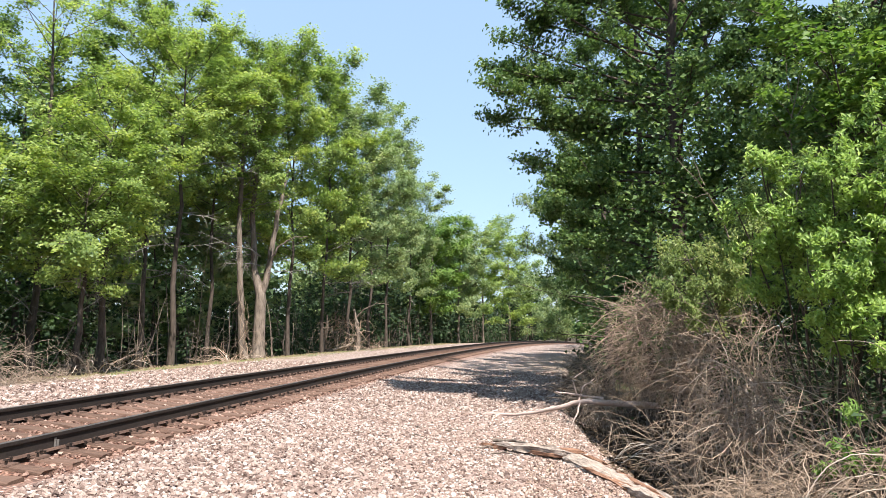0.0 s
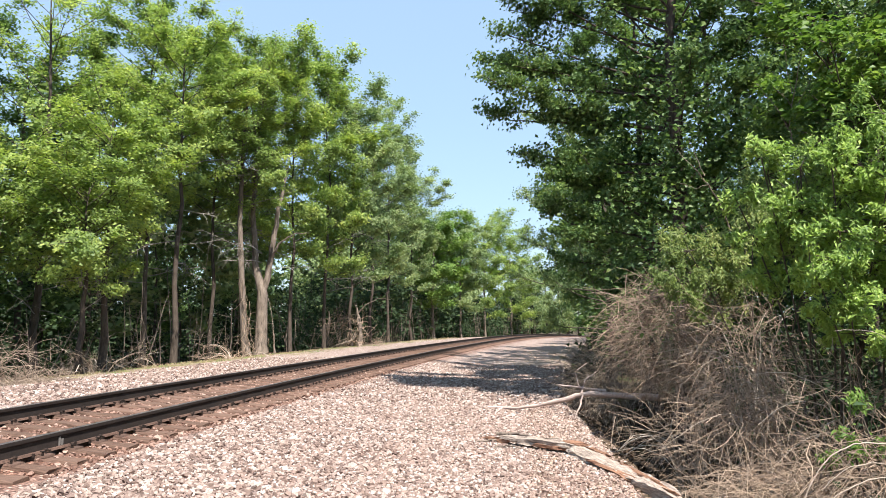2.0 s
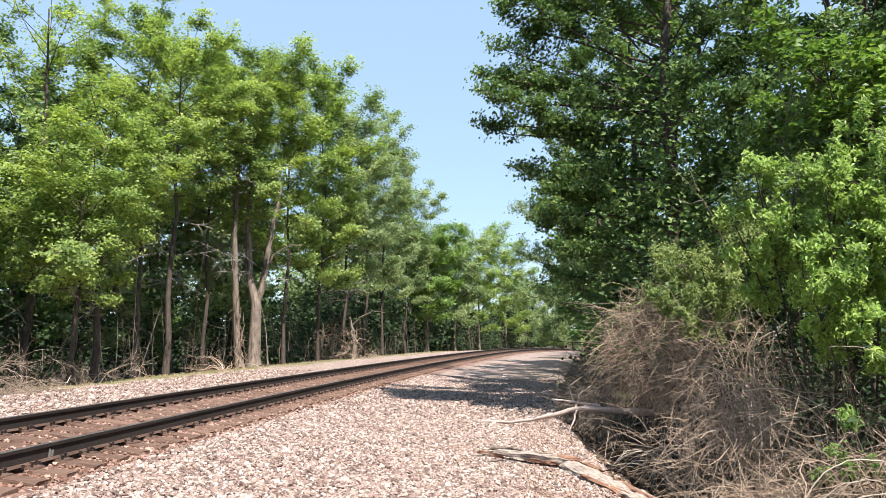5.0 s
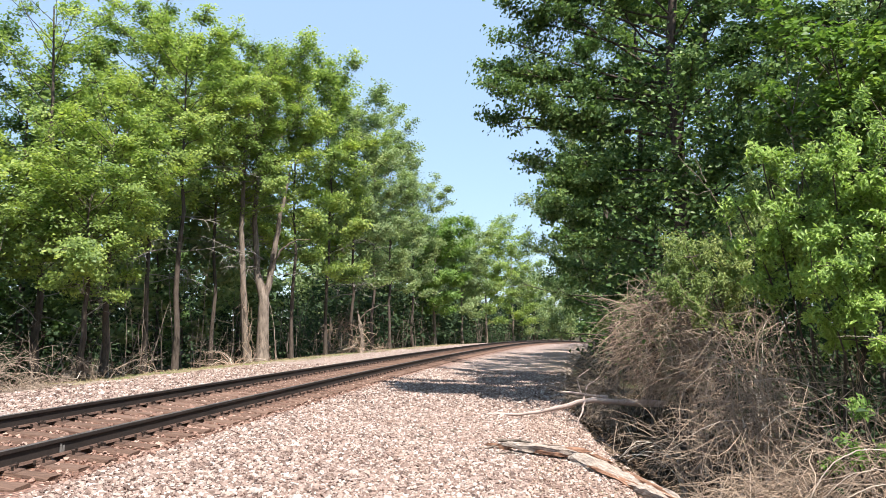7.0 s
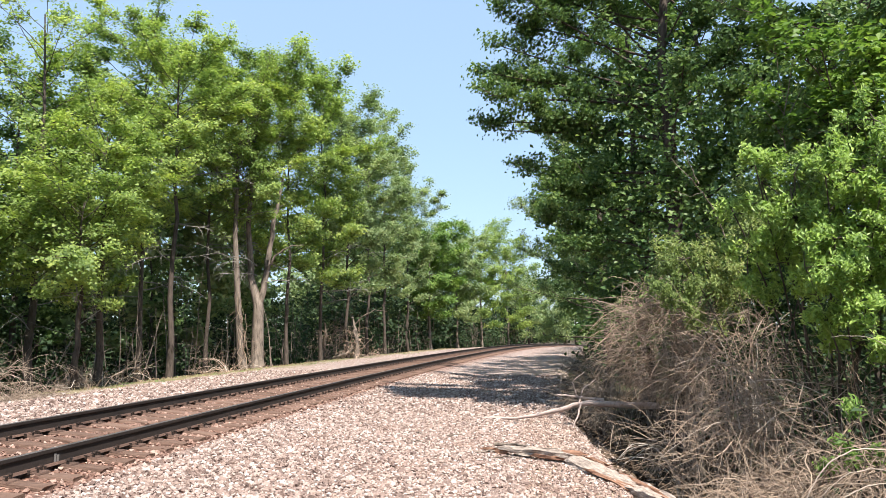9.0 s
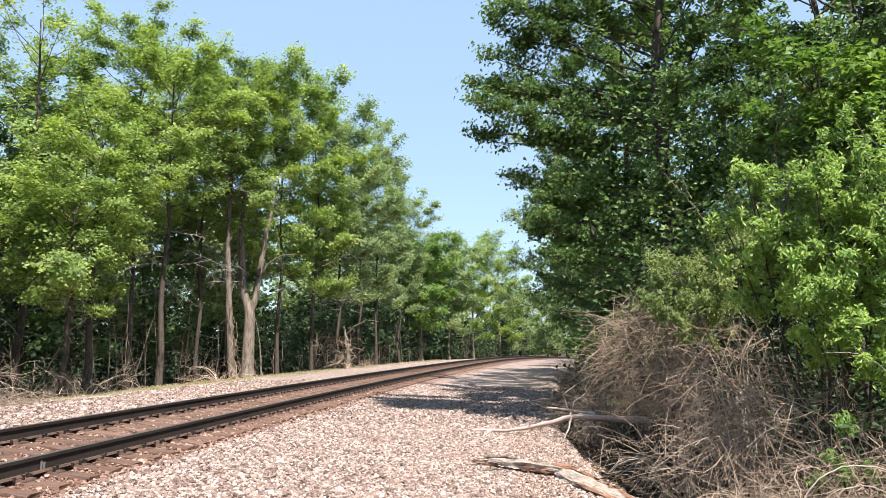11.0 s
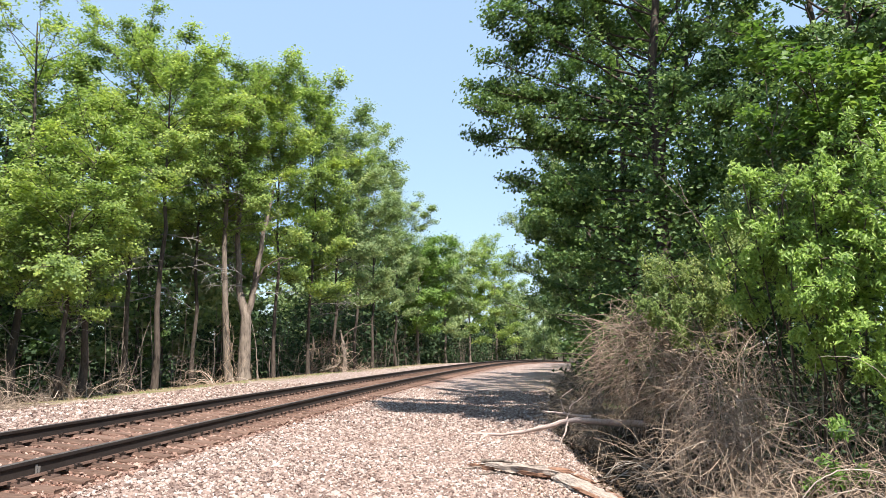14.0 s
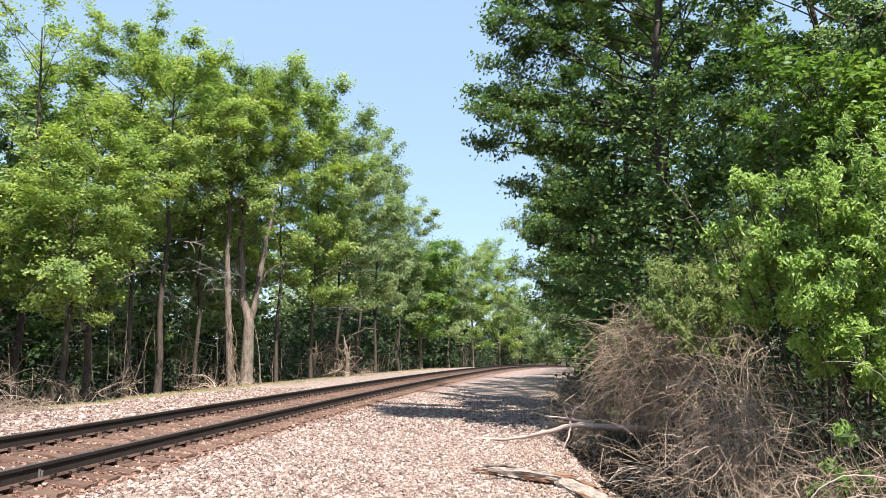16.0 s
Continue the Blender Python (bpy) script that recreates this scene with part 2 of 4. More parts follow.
# ---- shape helpers ----
class Soup:
    """Collects vertices and quads, and turns them into one mesh."""

    def __init__(self, corners=4):
        self.v, self.q, self.n, self.c = [], [], 0, corners

    def add(self, verts, quads):
        self.v.append(np.asarray(verts, dtype=np.float32).reshape(-1, 3))
        self.q.append(np.asarray(quads, dtype=np.int32).reshape(-1, self.c) + self.n)
        self.n += len(self.v[-1])

    def tube(self, pts, radii, sides=5, cap=True):
        pts = np.asarray(pts, dtype=float)
        d = np.gradient(pts, axis=0)
        d /= np.linalg.norm(d, axis=1)[:, None] + 1e-9
        ref = np.where(np.abs(d[:, 2:3]) < 0.9, [[0.0, 0.0, 1.0]], [[1.0, 0.0, 0.0]])
        a = np.cross(d, ref)
        a /= np.linalg.norm(a, axis=1)[:, None] + 1e-9
        b = np.cross(d, a)
        ang = np.arange(sides) * 2 * np.pi / sides
        ring = np.cos(ang)[None, :, None] * a[:, None] + np.sin(ang)[None, :, None] * b[:, None]
        radii = np.asarray(radii, dtype=float).reshape(len(pts), -1)
        v = pts[:, None] + ring * radii[:, :, None]
        i = np.arange(len(pts) - 1)[:, None] * sides
        j = np.arange(sides)[None]
        k = (j + 1) % sides
        q = np.stack([i + j, i + k, i + sides + k, i + sides + j], -1).reshape(-1, 4)
        self.add(v, q)
        if cap and sides in (4, 6, 8):
            for base in (0, (len(pts) - 1) * sides):
                for c in range(0, sides - 2, 2):
                    self.q.append(np.array([[base, base + c + 1, base + c + 2, base + (c + 3) % sides]], dtype=np.int32) + self.n - len(pts) * sides)

    def mesh(self, name, material, smooth=False):
        me = bpy.data.meshes.new(name)
        v, q = np.concatenate(self.v), np.concatenate(self.q)
        me.vertices.add(len(v))
        me.vertices.foreach_set("co", v.ravel())
        me.loops.add(q.size)
        me.loops.foreach_set("vertex_index", q.ravel())
        me.polygons.add(len(q))
        me.polygons.foreach_set("loop_start", np.arange(0, q.size, self.c, dtype=np.int32))
        me.polygons.foreach_set("use_smooth", np.full(len(q), smooth))
        me.update(calc_edges=True)
        me.materials.append(material)
        return me


def child(name, me, parent, label=""):
    ob = new(name, me)
    ob.parent = parent
    return tagged(ob, label)


def leaves(soup, rng, centres, normals, length, width, droop=0.25):
    """Folded leaf blades: base, left, tip, right."""
    k = len(centres)
    yaw = rng.uniform(0, 2 * np.pi, k)
    n = normals / (np.linalg.norm(normals, axis=1)[:, None] + 1e-9)
    t = np.stack([np.cos(yaw), np.sin(yaw), -droop * np.ones(k)], 1)
    t -= n * (t * n).sum(1)[:, None]
    t /= np.linalg.norm(t, axis=1)[:, None] + 1e-9
    s = np.cross(n, t)
    size = rng.uniform(0.65, 1.25, k)[:, None]
    L, Wd = length * size, width * size * 0.5
    base = centres - t * L * 0.5
    tip = centres + t * L * 0.5 - n * L * 0.1
    if soup.c == 3:
        v = np.stack([base + s * Wd, tip, base - s * Wd], 1)
        soup.add(v, np.arange(3 * k).reshape(-1, 3))
        return
    mid = centres - t * L * 0.08
    v = np.stack([base, mid + s * Wd + n * Wd * 0.35, tip, mid - s * Wd + n * Wd * 0.35], 1)
    soup.add(v, np.arange(4 * k).reshape(-1, 4))


def bend(rng, start, way, length, n, rise=0.0, wobble=0.08):
    """A wandering line from start, bent upward by rise."""
    pts = [np.array(start, dtype=float)]
    d = np.array(way, dtype=float)
    d /= np.linalg.norm(d) + 1e-9
    for _ in range(n - 1):
        d = d + rng.normal(0, wobble, 3) + np.array([0, 0, rise / n])
        d /= np.linalg.norm(d)
        pts.append(pts[-1] + d * length / (n - 1))
    return np.array(pts)


def grow(seed, height, radius, clear, girth, leaf, count, lean=(0, 0), limbs=26, leaf_len=0.2, taper_top=0.42, reach=(), flat=0.6, twigs=True, corners=3, tuft=0.13, spine=(), forks=(), notch=()):
    """A tree's wood and its leaves: a leaning trunk, limbs round it, twigs on the limbs and flattened sprays of leaves on the twigs.
    clear: height of the lowest limb; reach: extra limbs as (height, way x, way y, length, rise, looseness of its twigs); spine: the trunk as (x, y, z, radius); forks: further stems alike;
    notch: between two heights the limbs towards -x are shorter by a factor."""
    rng = np.random.default_rng(seed)
    wood, crown = Soup(), Soup(corners)
    m = 9
    hs = np.linspace(0, 1, m)
    trunk = np.stack([lean[0] * hs ** 1.4, lean[1] * hs ** 1.4, hs * height * 0.93], 1)
    trunk[1:-1, :2] += rng.normal(0, 0.005 * height, (m - 2, 2))
    rad = girth * (1 - 0.86 * hs ** 0.9)
    rad[0] *= 1.2
    if spine:
        way = np.array(spine, dtype=float)
        hs = np.union1d(hs, way[:, 2] / (height * 0.93))
        m = len(hs)
        trunk = np.stack([np.interp(hs * height * 0.93, way[:, 2], way[:, 0]), np.interp(hs * height * 0.93, way[:, 2], way[:, 1]), hs * height * 0.93], 1)
        rad = np.interp(hs * height * 0.93, way[:, 2], way[:, 3])
    wood.tube(trunk, rad, 10)
    for line in forks:
        line = np.array(line, dtype=float)
        t = np.linspace(0, len(line) - 1, 4 * len(line))
        fine = np.stack([np.interp(t, np.arange(len(line)), line[:, c]) for c in range(4)], 1)
        fine[1:-1, :3] += rng.normal(0, 0.02, (len(fine) - 2, 3))
        wood.tube(fine[:, :3], fine[:, 3], 8)
    spots, wts = [], []
    jobs = []
    for i in range(limbs):
        h = clear + (height * 0.9 - clear) * ((i + 0.5) / limbs) ** 0.9
        u = (h - clear) / (height - clear)
        env = (0.7 + 0.3 * math.sin(min(1, u / 0.4) * math.pi / 2)) * (1 - (max(0, u - 0.45) / 0.55) ** 1.5 * taper_top)
        az = i * 2.39996 + rng.normal(0, 0.35)
        short = notch[2] if notch and notch[0] < h < notch[1] and math.cos(az) < -0.2 else 1.0
        jobs.append((h, math.cos(az), math.sin(az), short * radius * env * rng.uniform(0.75, 1.18), 0.25 + 0.9 * u, 1.0))
    for h, wx, wy, ln, *up in reach:
        jobs.append((h, wx, wy, ln, up[0] if up else 0.25, up[1] if up else 1.0))
    for h, wx, wy, ln, up, loose in jobs:
        p0 = np.array([np.interp(h, trunk[:, 2], trunk[:, c]) for c in range(3)])
        line = bend(rng, p0, (wx, wy, up), ln * math.hypot(1, up) * 0.95, 6, rng.uniform(0.0, 0.5) if loose == 1 else 0.0, 0.1 * loose)
        r0 = max(0.014, girth * 0.17 * (1 - h / height) + 0.005 * ln)
        wood.tube(line, np.linspace(r0, 0.008, 6), 5 if twigs else 3, False)
        for j in range(max(4, int(ln * 4.2))):
            a = rng.uniform(0.28, 1.0) ** 0.8 * 4.999
            k = int(a)
            q = line[k] * (1 - a + k) + line[k + 1] * (a - k)
            along = line[k + 1] - line[k]
            w = along / np.linalg.norm(along) * 0.5 + rng.normal(0, 0.6, 3) * np.array([1, 1, 0.5]) + np.array([0, 0, 0.12])
            tl = rng.uniform(0.35, 0.95) * (0.6 + 0.1 * ln) * loose
            tw = bend(rng, q, w, tl, 4, 0.1, 0.15)
            if twigs:
                wood.tube(tw, np.linspace(0.012, 0.004, 4), 3, False)
            spots.append(tw)
    spots = np.array(spots)
    n = count
    share = rng.lognormal(0, 0.6, len(spots))
    pick = rng.choice(len(spots), n, p=share / share.sum())
    f = 0.7 + 2.299 * rng.uniform(size=n) ** 0.7
    j = f.astype(int)
    c = spots[pick, j] * (1 - f + j)[:, None] + spots[pick, j + 1] * (f - j)[:, None]
    c = c + rng.normal(0, tuft, (n, 3)) * np.array([1, 1, flat])
    out = c - np.array([lean[0] * 0.6, lean[1] * 0.6, height * 0.55])
    nr = rng.normal(0, 0.5, (n, 3)) + np.array([0, 0, 0.55]) + 0.8 * out / (np.linalg.norm(out, axis=1)[:, None] + 1e-6)
    top = height / np.percentile(c[:, 2], 99.7)
    c[:, 2] *= top
    leaves(crown, rng, c, nr, leaf_len, leaf_len * 0.8)
    for v in wood.v:
        v[:, 2] *= top
    return wood, crown


def tree(kind, x, y, label, group, bark, leaf, turn=0.0, z=None, **shape):
    thing = new(kind)
    thing.matrix_basis = pose(x, y, ground_z(x, y) - 0.06 if z is None else z, 0, 0, turn)
    wood, crown = grow(leaf=leaf, **shape)
    child("trunk", wood.mesh("trunk", bark, True), thing)
    child("crown", crown.mesh("crown", leaf), thing)
    return tagged(thing, label, "tree", group)


def dead_limbs(thing, seed, count, low, high, length):
    """Bare grey limbs under the crown, with drooping twigs."""
    rng = np.random.default_rng(seed)
    for _ in range(count):
        az = rng.uniform(0, 2 * np.pi)
        sp = Soup()
        ln = length * rng.uniform(0.6, 1.2)
        line = bend(rng, (0, 0, rng.uniform(low, high)), (math.cos(az), math.sin(az), rng.uniform(0.0, 0.5)), ln, 9, rng.uniform(-0.8, 0.2), 0.09)
        r = rng.uniform(0.016, 0.03)
        sp.tube(line, np.linspace(r, 0.006, 9), 5, False)
        for _ in range(9):
            k = int(rng.integers(2, 8))
            t = bend(rng, line[k], line[k] - line[k - 1] + rng.normal(0, 0.22, 3), ln * rng.uniform(0.15, 0.4), 5, -0.5, 0.14)
            sp.tube(t, np.linspace(r * 0.45, 0.004, 5), 3, False)
        child("dead_limb", sp.mesh("dead_limb", M_GREY_LIMB, True), thing, "bare grey dead limb")


def vines(thing, seed, count, top, radius, spine):
    """Dry vine stems winding up the trunk."""
    rng = np.random.default_rng(seed)
    sp = Soup()
    way = np.array(spine, dtype=float)
    for _ in range(count):
        z = np.linspace(0.0, top * rng.uniform(0.35, 1.0), 14)
        a = rng.uniform(0, 6.28) + np.cumsum(rng.normal(0.0, 0.35, 14))
        r = radius * rng.uniform(0.75, 1.5) * (1.5 - 0.6 * z / top) + rng.normal(0, 0.03, 14)
        pts = np.stack([np.interp(z, way[:, 2], way[:, 0]) + r * np.cos(a), np.interp(z, way[:, 2], way[:, 1]) + r * np.sin(a), z], 1)
        sp.tube(pts, np.linspace(0.018, 0.007, 14), 4, False)
        for _ in range(4):
            k = int(rng.integers(2, 13))
            t = bend(rng, pts[k], rng.normal(0, 1, 3), rng.uniform(0.2, 0.7), 4, -0.7, 0.2)
            sp.tube(t, np.linspace(0.008, 0.004, 4), 3, False)
    child("vine", sp.mesh("vine", M_VINE, True), thing, "dry brown vines round the trunk")


# ---- the lie of the land ----
CX, CY, RAD = 544.605, -61.935, 553.522      # centre and radius of the near rail's curve
HEAD, CANT, GAUGE = 0.441, 0.130, 1.505      # height of the near rail's head; how much higher the far rail is; head to head
PSI = 0.11324
S0 = math.pi - PSI                            # direction from the centre to the point of the rail beside the camera
PROFILE_O = [-70, -24, -13, -9.6, -8.3, -6, -3.6, -2.8, -2.1, 0.58, 0.95, 2.9, 4.6, 5.75, 6.45, 7.2, 10.5, 14, 40]
PROFILE_Z = [-0.9, -0.7, -0.35, 0.1, 0.27, 0.30, 0.30, 0.36, 0.385, 0.155, 0.13, 0.0, -0.01, -0.05, -0.42, -1.0, -0.95, -0.35, -0.2]


def offset(x, y):
    return RAD - np.hypot(np.asarray(x) - CX, np.asarray(y) - CY)


def on_track(s, o):
    """The point s metres along the near rail from beside the camera, o metres to its right."""
    a = S0 - np.asarray(s) / RAD
    r = RAD - np.asarray(o)
    return CX + r * np.cos(a), CY + r * np.sin(a)


def station(x, y):
    """How far along the near rail a point lies."""
    return (S0 - np.mod(np.arctan2(np.asarray(y) - CY, np.asarray(x) - CX), 2 * np.pi)) * RAD


def swell(s, o):
    """The shoulder is wider beside the fallen log."""
    return np.interp(s, [-5, 9, 16, 20], [0.2, 0.5, 0.05, 0.0]) * np.clip((np.asarray(o) - 3.2) / 2.2, 0, 1)


def fall(s):
    """The line drops gently past the bend."""
    return 0.0002 * np.clip(np.asarray(s) - 60, 0, 95) ** 2


def lie(o):
    return np.interp(o, PROFILE_O, PROFILE_Z)


def rough_ground(x, y):
    return 0.03 * np.sin(1.7 * x + 0.6 * y) * np.sin(0.9 * y - 0.4 * x) + 0.02 * np.sin(3.1 * x - 2.3 * y)


def ground_z(x, y):
    o, s = float(offset(x, y)), float(station(x, y))
    return float(lie(o - swell(s, o)) - fall(s)) + float(rough_ground(x, y)) * min(1, max(0, abs(o + 1) - 3) / 3)


def axis(fine_lo, fine_hi, step, far):
    a = list(np.arange(fine_lo, fine_hi, step))
    s, v = step, a[-1]
    while v < far:
        s *= 1.22
        v += s
        a.append(v)
    s, v = step, a[0]
    while v > -far:
        s *= 1.22
        v -= s
        a.insert(0, v)
    return np.array(a)


gx, gy = axis(-20, 13, 0.4, 1800), axis(4, 50, 0.5, 1800)
X, Y = np.meshgrid(gx, gy, indexing="ij")
O = offset(X, Y)
S_ALL = np.where(Y > -50, station(X, Y), 0.0)
Z = lie(O - swell(S_ALL, O)) - np.where(X < 60, fall(S_ALL), 0) + rough_ground(X, Y) * np.clip((np.abs(O + 1) - 3) / 3, 0, 1)
Z = np.where((O > -9.2) & (O - swell(S_ALL, O) < 6.1), Z - 0.08, Z)
soup = Soup()
a, b = len(gx), len(gy)
ii, jj = np.meshgrid(np.arange(a - 1), np.arange(b - 1), indexing="ij")
soup.add(np.stack([X, Y, Z], -1), np.stack([ii * b + jj, (ii + 1) * b + jj, (ii + 1) * b + jj + 1, ii * b + jj + 1], -1))
ground = tagged(new("ground", soup.mesh("ground", M_SOIL, True)), "dark forest floor of soil and leaf litter", "ground", kind="structure")


def strip(name, material, lo, hi, step, label, dip):
    """A bed of stone that follows the track, dipping under the soil at its edges."""
    ss = np.concatenate([np.arange(-25, 60, 0.3), np.arange(60, 280, 1.2)])
    oo = np.arange(lo, hi + 0.001, step)
    S, Oo = np.meshgrid(ss, oo, indexing="ij")
    x, y = on_track(S, Oo + swell(S, Oo))
    z = lie(Oo) - fall(S) + 0.35 * rough_ground(x, y) * np.clip((np.abs(Oo + 0.75) - 1.6) / 2, 0, 1)
    z = z + 0.012 * np.sin(7 * x + 3 * y) * np.sin(6 * y - 2 * x)
    if dip[0]:
        z[:, 0] -= 0.2
    if dip[1]:
        z[:, -1] -= 0.12
    sp = Soup()
    a, b = S.shape
    i, j = np.meshgrid(np.arange(a - 1), np.arange(b - 1), indexing="ij")
    sp.add(np.stack([x, y, z], -1), np.stack([i * b + j, i * b + j + 1, (i + 1) * b + j + 1, (i + 1) * b + j], -1))
    me = sp.mesh(name, material, True)
    at = me.attributes.new("o", "FLOAT", "POINT")
    at.data.foreach_set("value", Oo.ravel().astype(np.float32))
    return tagged(new(name, me), label, "ground", kind="structure")


ballast = strip("ballast", M_BALLAST, -3.6, 6.2, 0.2, "pinkish grey crushed-stone ballast with rust stains by the rails", (False, True))
bench = strip("bench", M_BENCH, -9.0, -3.6, 0.3, "pale gravel bench with grass along the wood's edge", (True, False))


# ---- track ----
RAIL_PROFILE = [(-0.038, 0.0), (-0.036, -0.036), (-0.013, -0.048), (-0.016, -0.158), (-0.060, -0.157), (-0.074, -0.180),
                (0.074, -0.180), (0.060, -0.157), (0.016, -0.158), (0.013, -0.048), (0.036, -0.036), (0.038, 0.0)]


def rail(o0, z0, label):
    thing = new("rail")
    ss = np.concatenate([np.arange(-22, 40, 1.0), np.arange(40, 276, 3.0)])
    for name, prof, material in (("rail_body", RAIL_PROFILE[:4] + RAIL_PROFILE[8:], M_RAIL), ("rail_foot", RAIL_PROFILE[4:8], M_PLATE), ("rail_head", [(-0.034, -0.002), (-0.026, 0.004), (0.026, 0.004), (0.034, -0.002)], M_HEAD)):
        sp = Soup()
        pr = np.array(prof)
        S, k = np.meshgrid(ss, np.arange(len(pr)), indexing="ij")
        x, y = on_track(S, o0 + pr[k, 0])
        z = z0 + pr[k, 1] - fall(S)
        a, b = S.shape
        i, j = np.meshgrid(np.arange(a - 1), np.arange(b), indexing="ij")
        jn = (j + 1) % b
        sp.add(np.stack([x, y, z], -1), np.stack([i * b + j, i * b + jn, (i + 1) * b + jn, (i + 1) * b + j], -1))
        child(name, sp.mesh(name, material), thing, "worn running surface" if name == "rail_head" else "")
    return tagged(thing, label, "rail", "rails of the track")


near_rail = rail(0.0, HEAD, "dark rusted steel rail spiked to wooden ties")
smear = Soup()
for ds, h in ((0.0, 0.10), (0.05, 0.075)):
    for o0, z0 in ((0.02, HEAD - 0.155),):
        (xa, ya), (xb, yb) = on_track(8.1 + ds, o0 + 0.001), on_track(8.14 + ds, o0 + 0.001)
        smear.add([(xa, ya, z0), (xb, yb, z0), (xb + 0.003, yb, z0 + h), (xa + 0.003, ya, z0 + h)], [(0, 1, 2, 3)])
child("chalk_mark", smear.mesh("chalk_mark", M_CHALK), near_rail, "pale chalk smear on the rail's side")
far_rail = rail(-GAUGE, HEAD + CANT, "dark rusted steel rail on the raised side of a curve")


def block(soup, cx, cy, cz, sx, sy, sz, rng=None, jitter=0.0, chamfer=0.0):
    h = np.array([sx, sy, sz]) / 2
    v = np.array([(i, j, k) for k in (-1, 1) for j in (-1, 1) for i in (-1, 1)], dtype=float) * h
    if chamfer:
        v[4:, :2] *= 1 - chamfer / h[:2]
    if rng is not None:
        v += rng.normal(0, jitter, v.shape)
    soup.add(v + [cx, cy, cz], [(0, 2, 3, 1), (4, 5, 7, 6), (0, 1, 5, 4), (1, 3, 7, 5), (3, 2, 6, 7), (2, 0, 4, 6)])


def build_tie(seed, with_spikes=True, anchored=True):
    """One cross-tie lying along its own x, with plates, spikes and anchors; the near rail's foot is at x = 0."""
    rng = np.random.default_rng(seed)
    thing = new("railway_tie")
    sp = Soup()
    xs = np.linspace(-2.08, 0.57, 12)
    pts = np.stack([xs, rng.normal(0, 0.006, 12), np.full(12, -0.085)], 1)
    sec = np.array([(-0.112, -0.085), (0.112, -0.085), (0.116, 0.06), (0.1, 0.085), (-0.1, 0.085), (-0.116, 0.06)])
    v = np.stack([np.repeat(pts[:, 0], 6), np.tile(sec[:, 0], 12), np.tile(sec[:, 1], 12)], 1)
    v = v + np.repeat(pts * [0, 1, 1], 6, 0) + rng.normal(0, 0.005, v.shape)
    i, j = np.meshgrid(np.arange(11), np.arange(6), indexing="ij")
    jn = (j + 1) % 6
    sp.add(v, np.stack([i * 6 + j, (i + 1) * 6 + j, (i + 1) * 6 + jn, i * 6 + jn], -1))
    sp.q.append(np.array([[0, 1, 2, 3], [0, 3, 4, 5], [69, 68, 67, 66], [71, 70, 69, 66]], dtype=np.int32))
    child("timber", sp.mesh("timber", M_TIE), thing)
    for x0 in (0.0, -GAUGE):
        sp = Soup()
        block(sp, x0, 0, 0.008, 0.36, 0.19, 0.018, rng, 0.0015, 0.008)
        plate = child("tie_plate", sp.mesh("tie_plate", M_PLATE), thing, "rusted steel tie plate")
        if with_spikes:
            for dx, dy in ((0.09, 0.06), (-0.09, -0.06), (0.13, -0.06)):
                sp = Soup()
                block(sp, x0 + dx, dy, 0.03, 0.02, 0.02, 0.06, rng, 0.002)
                block(sp, x0 + dx - 0.008 * (1 if dx > 0 else -1), dy, 0.064, 0.042, 0.03, 0.014, rng, 0.002, 0.004)
                child("spike", sp.mesh("spike", M_SPIKE), plate)
            for dy in (0.135, -0.135) if anchored else ():
                sp = Soup()
                block(sp, x0 + 0.07, dy, 0.026, 0.04, 0.02, 0.04, rng, 0.003)
                block(sp, x0, dy, 0.012, 0.17, 0.022, 0.018, rng, 0.002)
                child("rail_anchor", sp.mesh("rail_anchor", M_SPIKE), plate)
    return tagged(thing, "weathered grey-brown wooden tie bedded in ballast", "railway tie", "ties under the rails")


def tie_pose(s, twist=0.0):
    x, y = on_track(s, 0.0)
    a = S0 - s / RAD
    inward = math.degrees(math.atan2(-math.sin(a), -math.cos(a)))
    return Matrix.Translation((float(x), float(y), HEAD - 0.197 - float(fall(s)))) @ pose(0, 0, 0, 0, math.degrees(CANT / GAUGE), inward + twist)


tie_rng = np.random.default_rng(4)
tie_models = [build_tie(10 + k, True, k % 2 == 0) for k in range(4)]
plain_tie = build_tie(20, False)
TIE_FIRST, TIE_STEP = 7.75, 0.495
used = set()
for k in range(-16, 300):
    s = TIE_FIRST + TIE_STEP * k + tie_rng.normal(0, 0.012)
    src = tie_models[k % 4] if k < 60 else plain_tie
    m = tie_pose(s, tie_rng.normal(0, 0.5))
    if src.name in used:
        copy_thing(src, m)
    else:
        src.matrix_basis = m
        used.add(src.name)


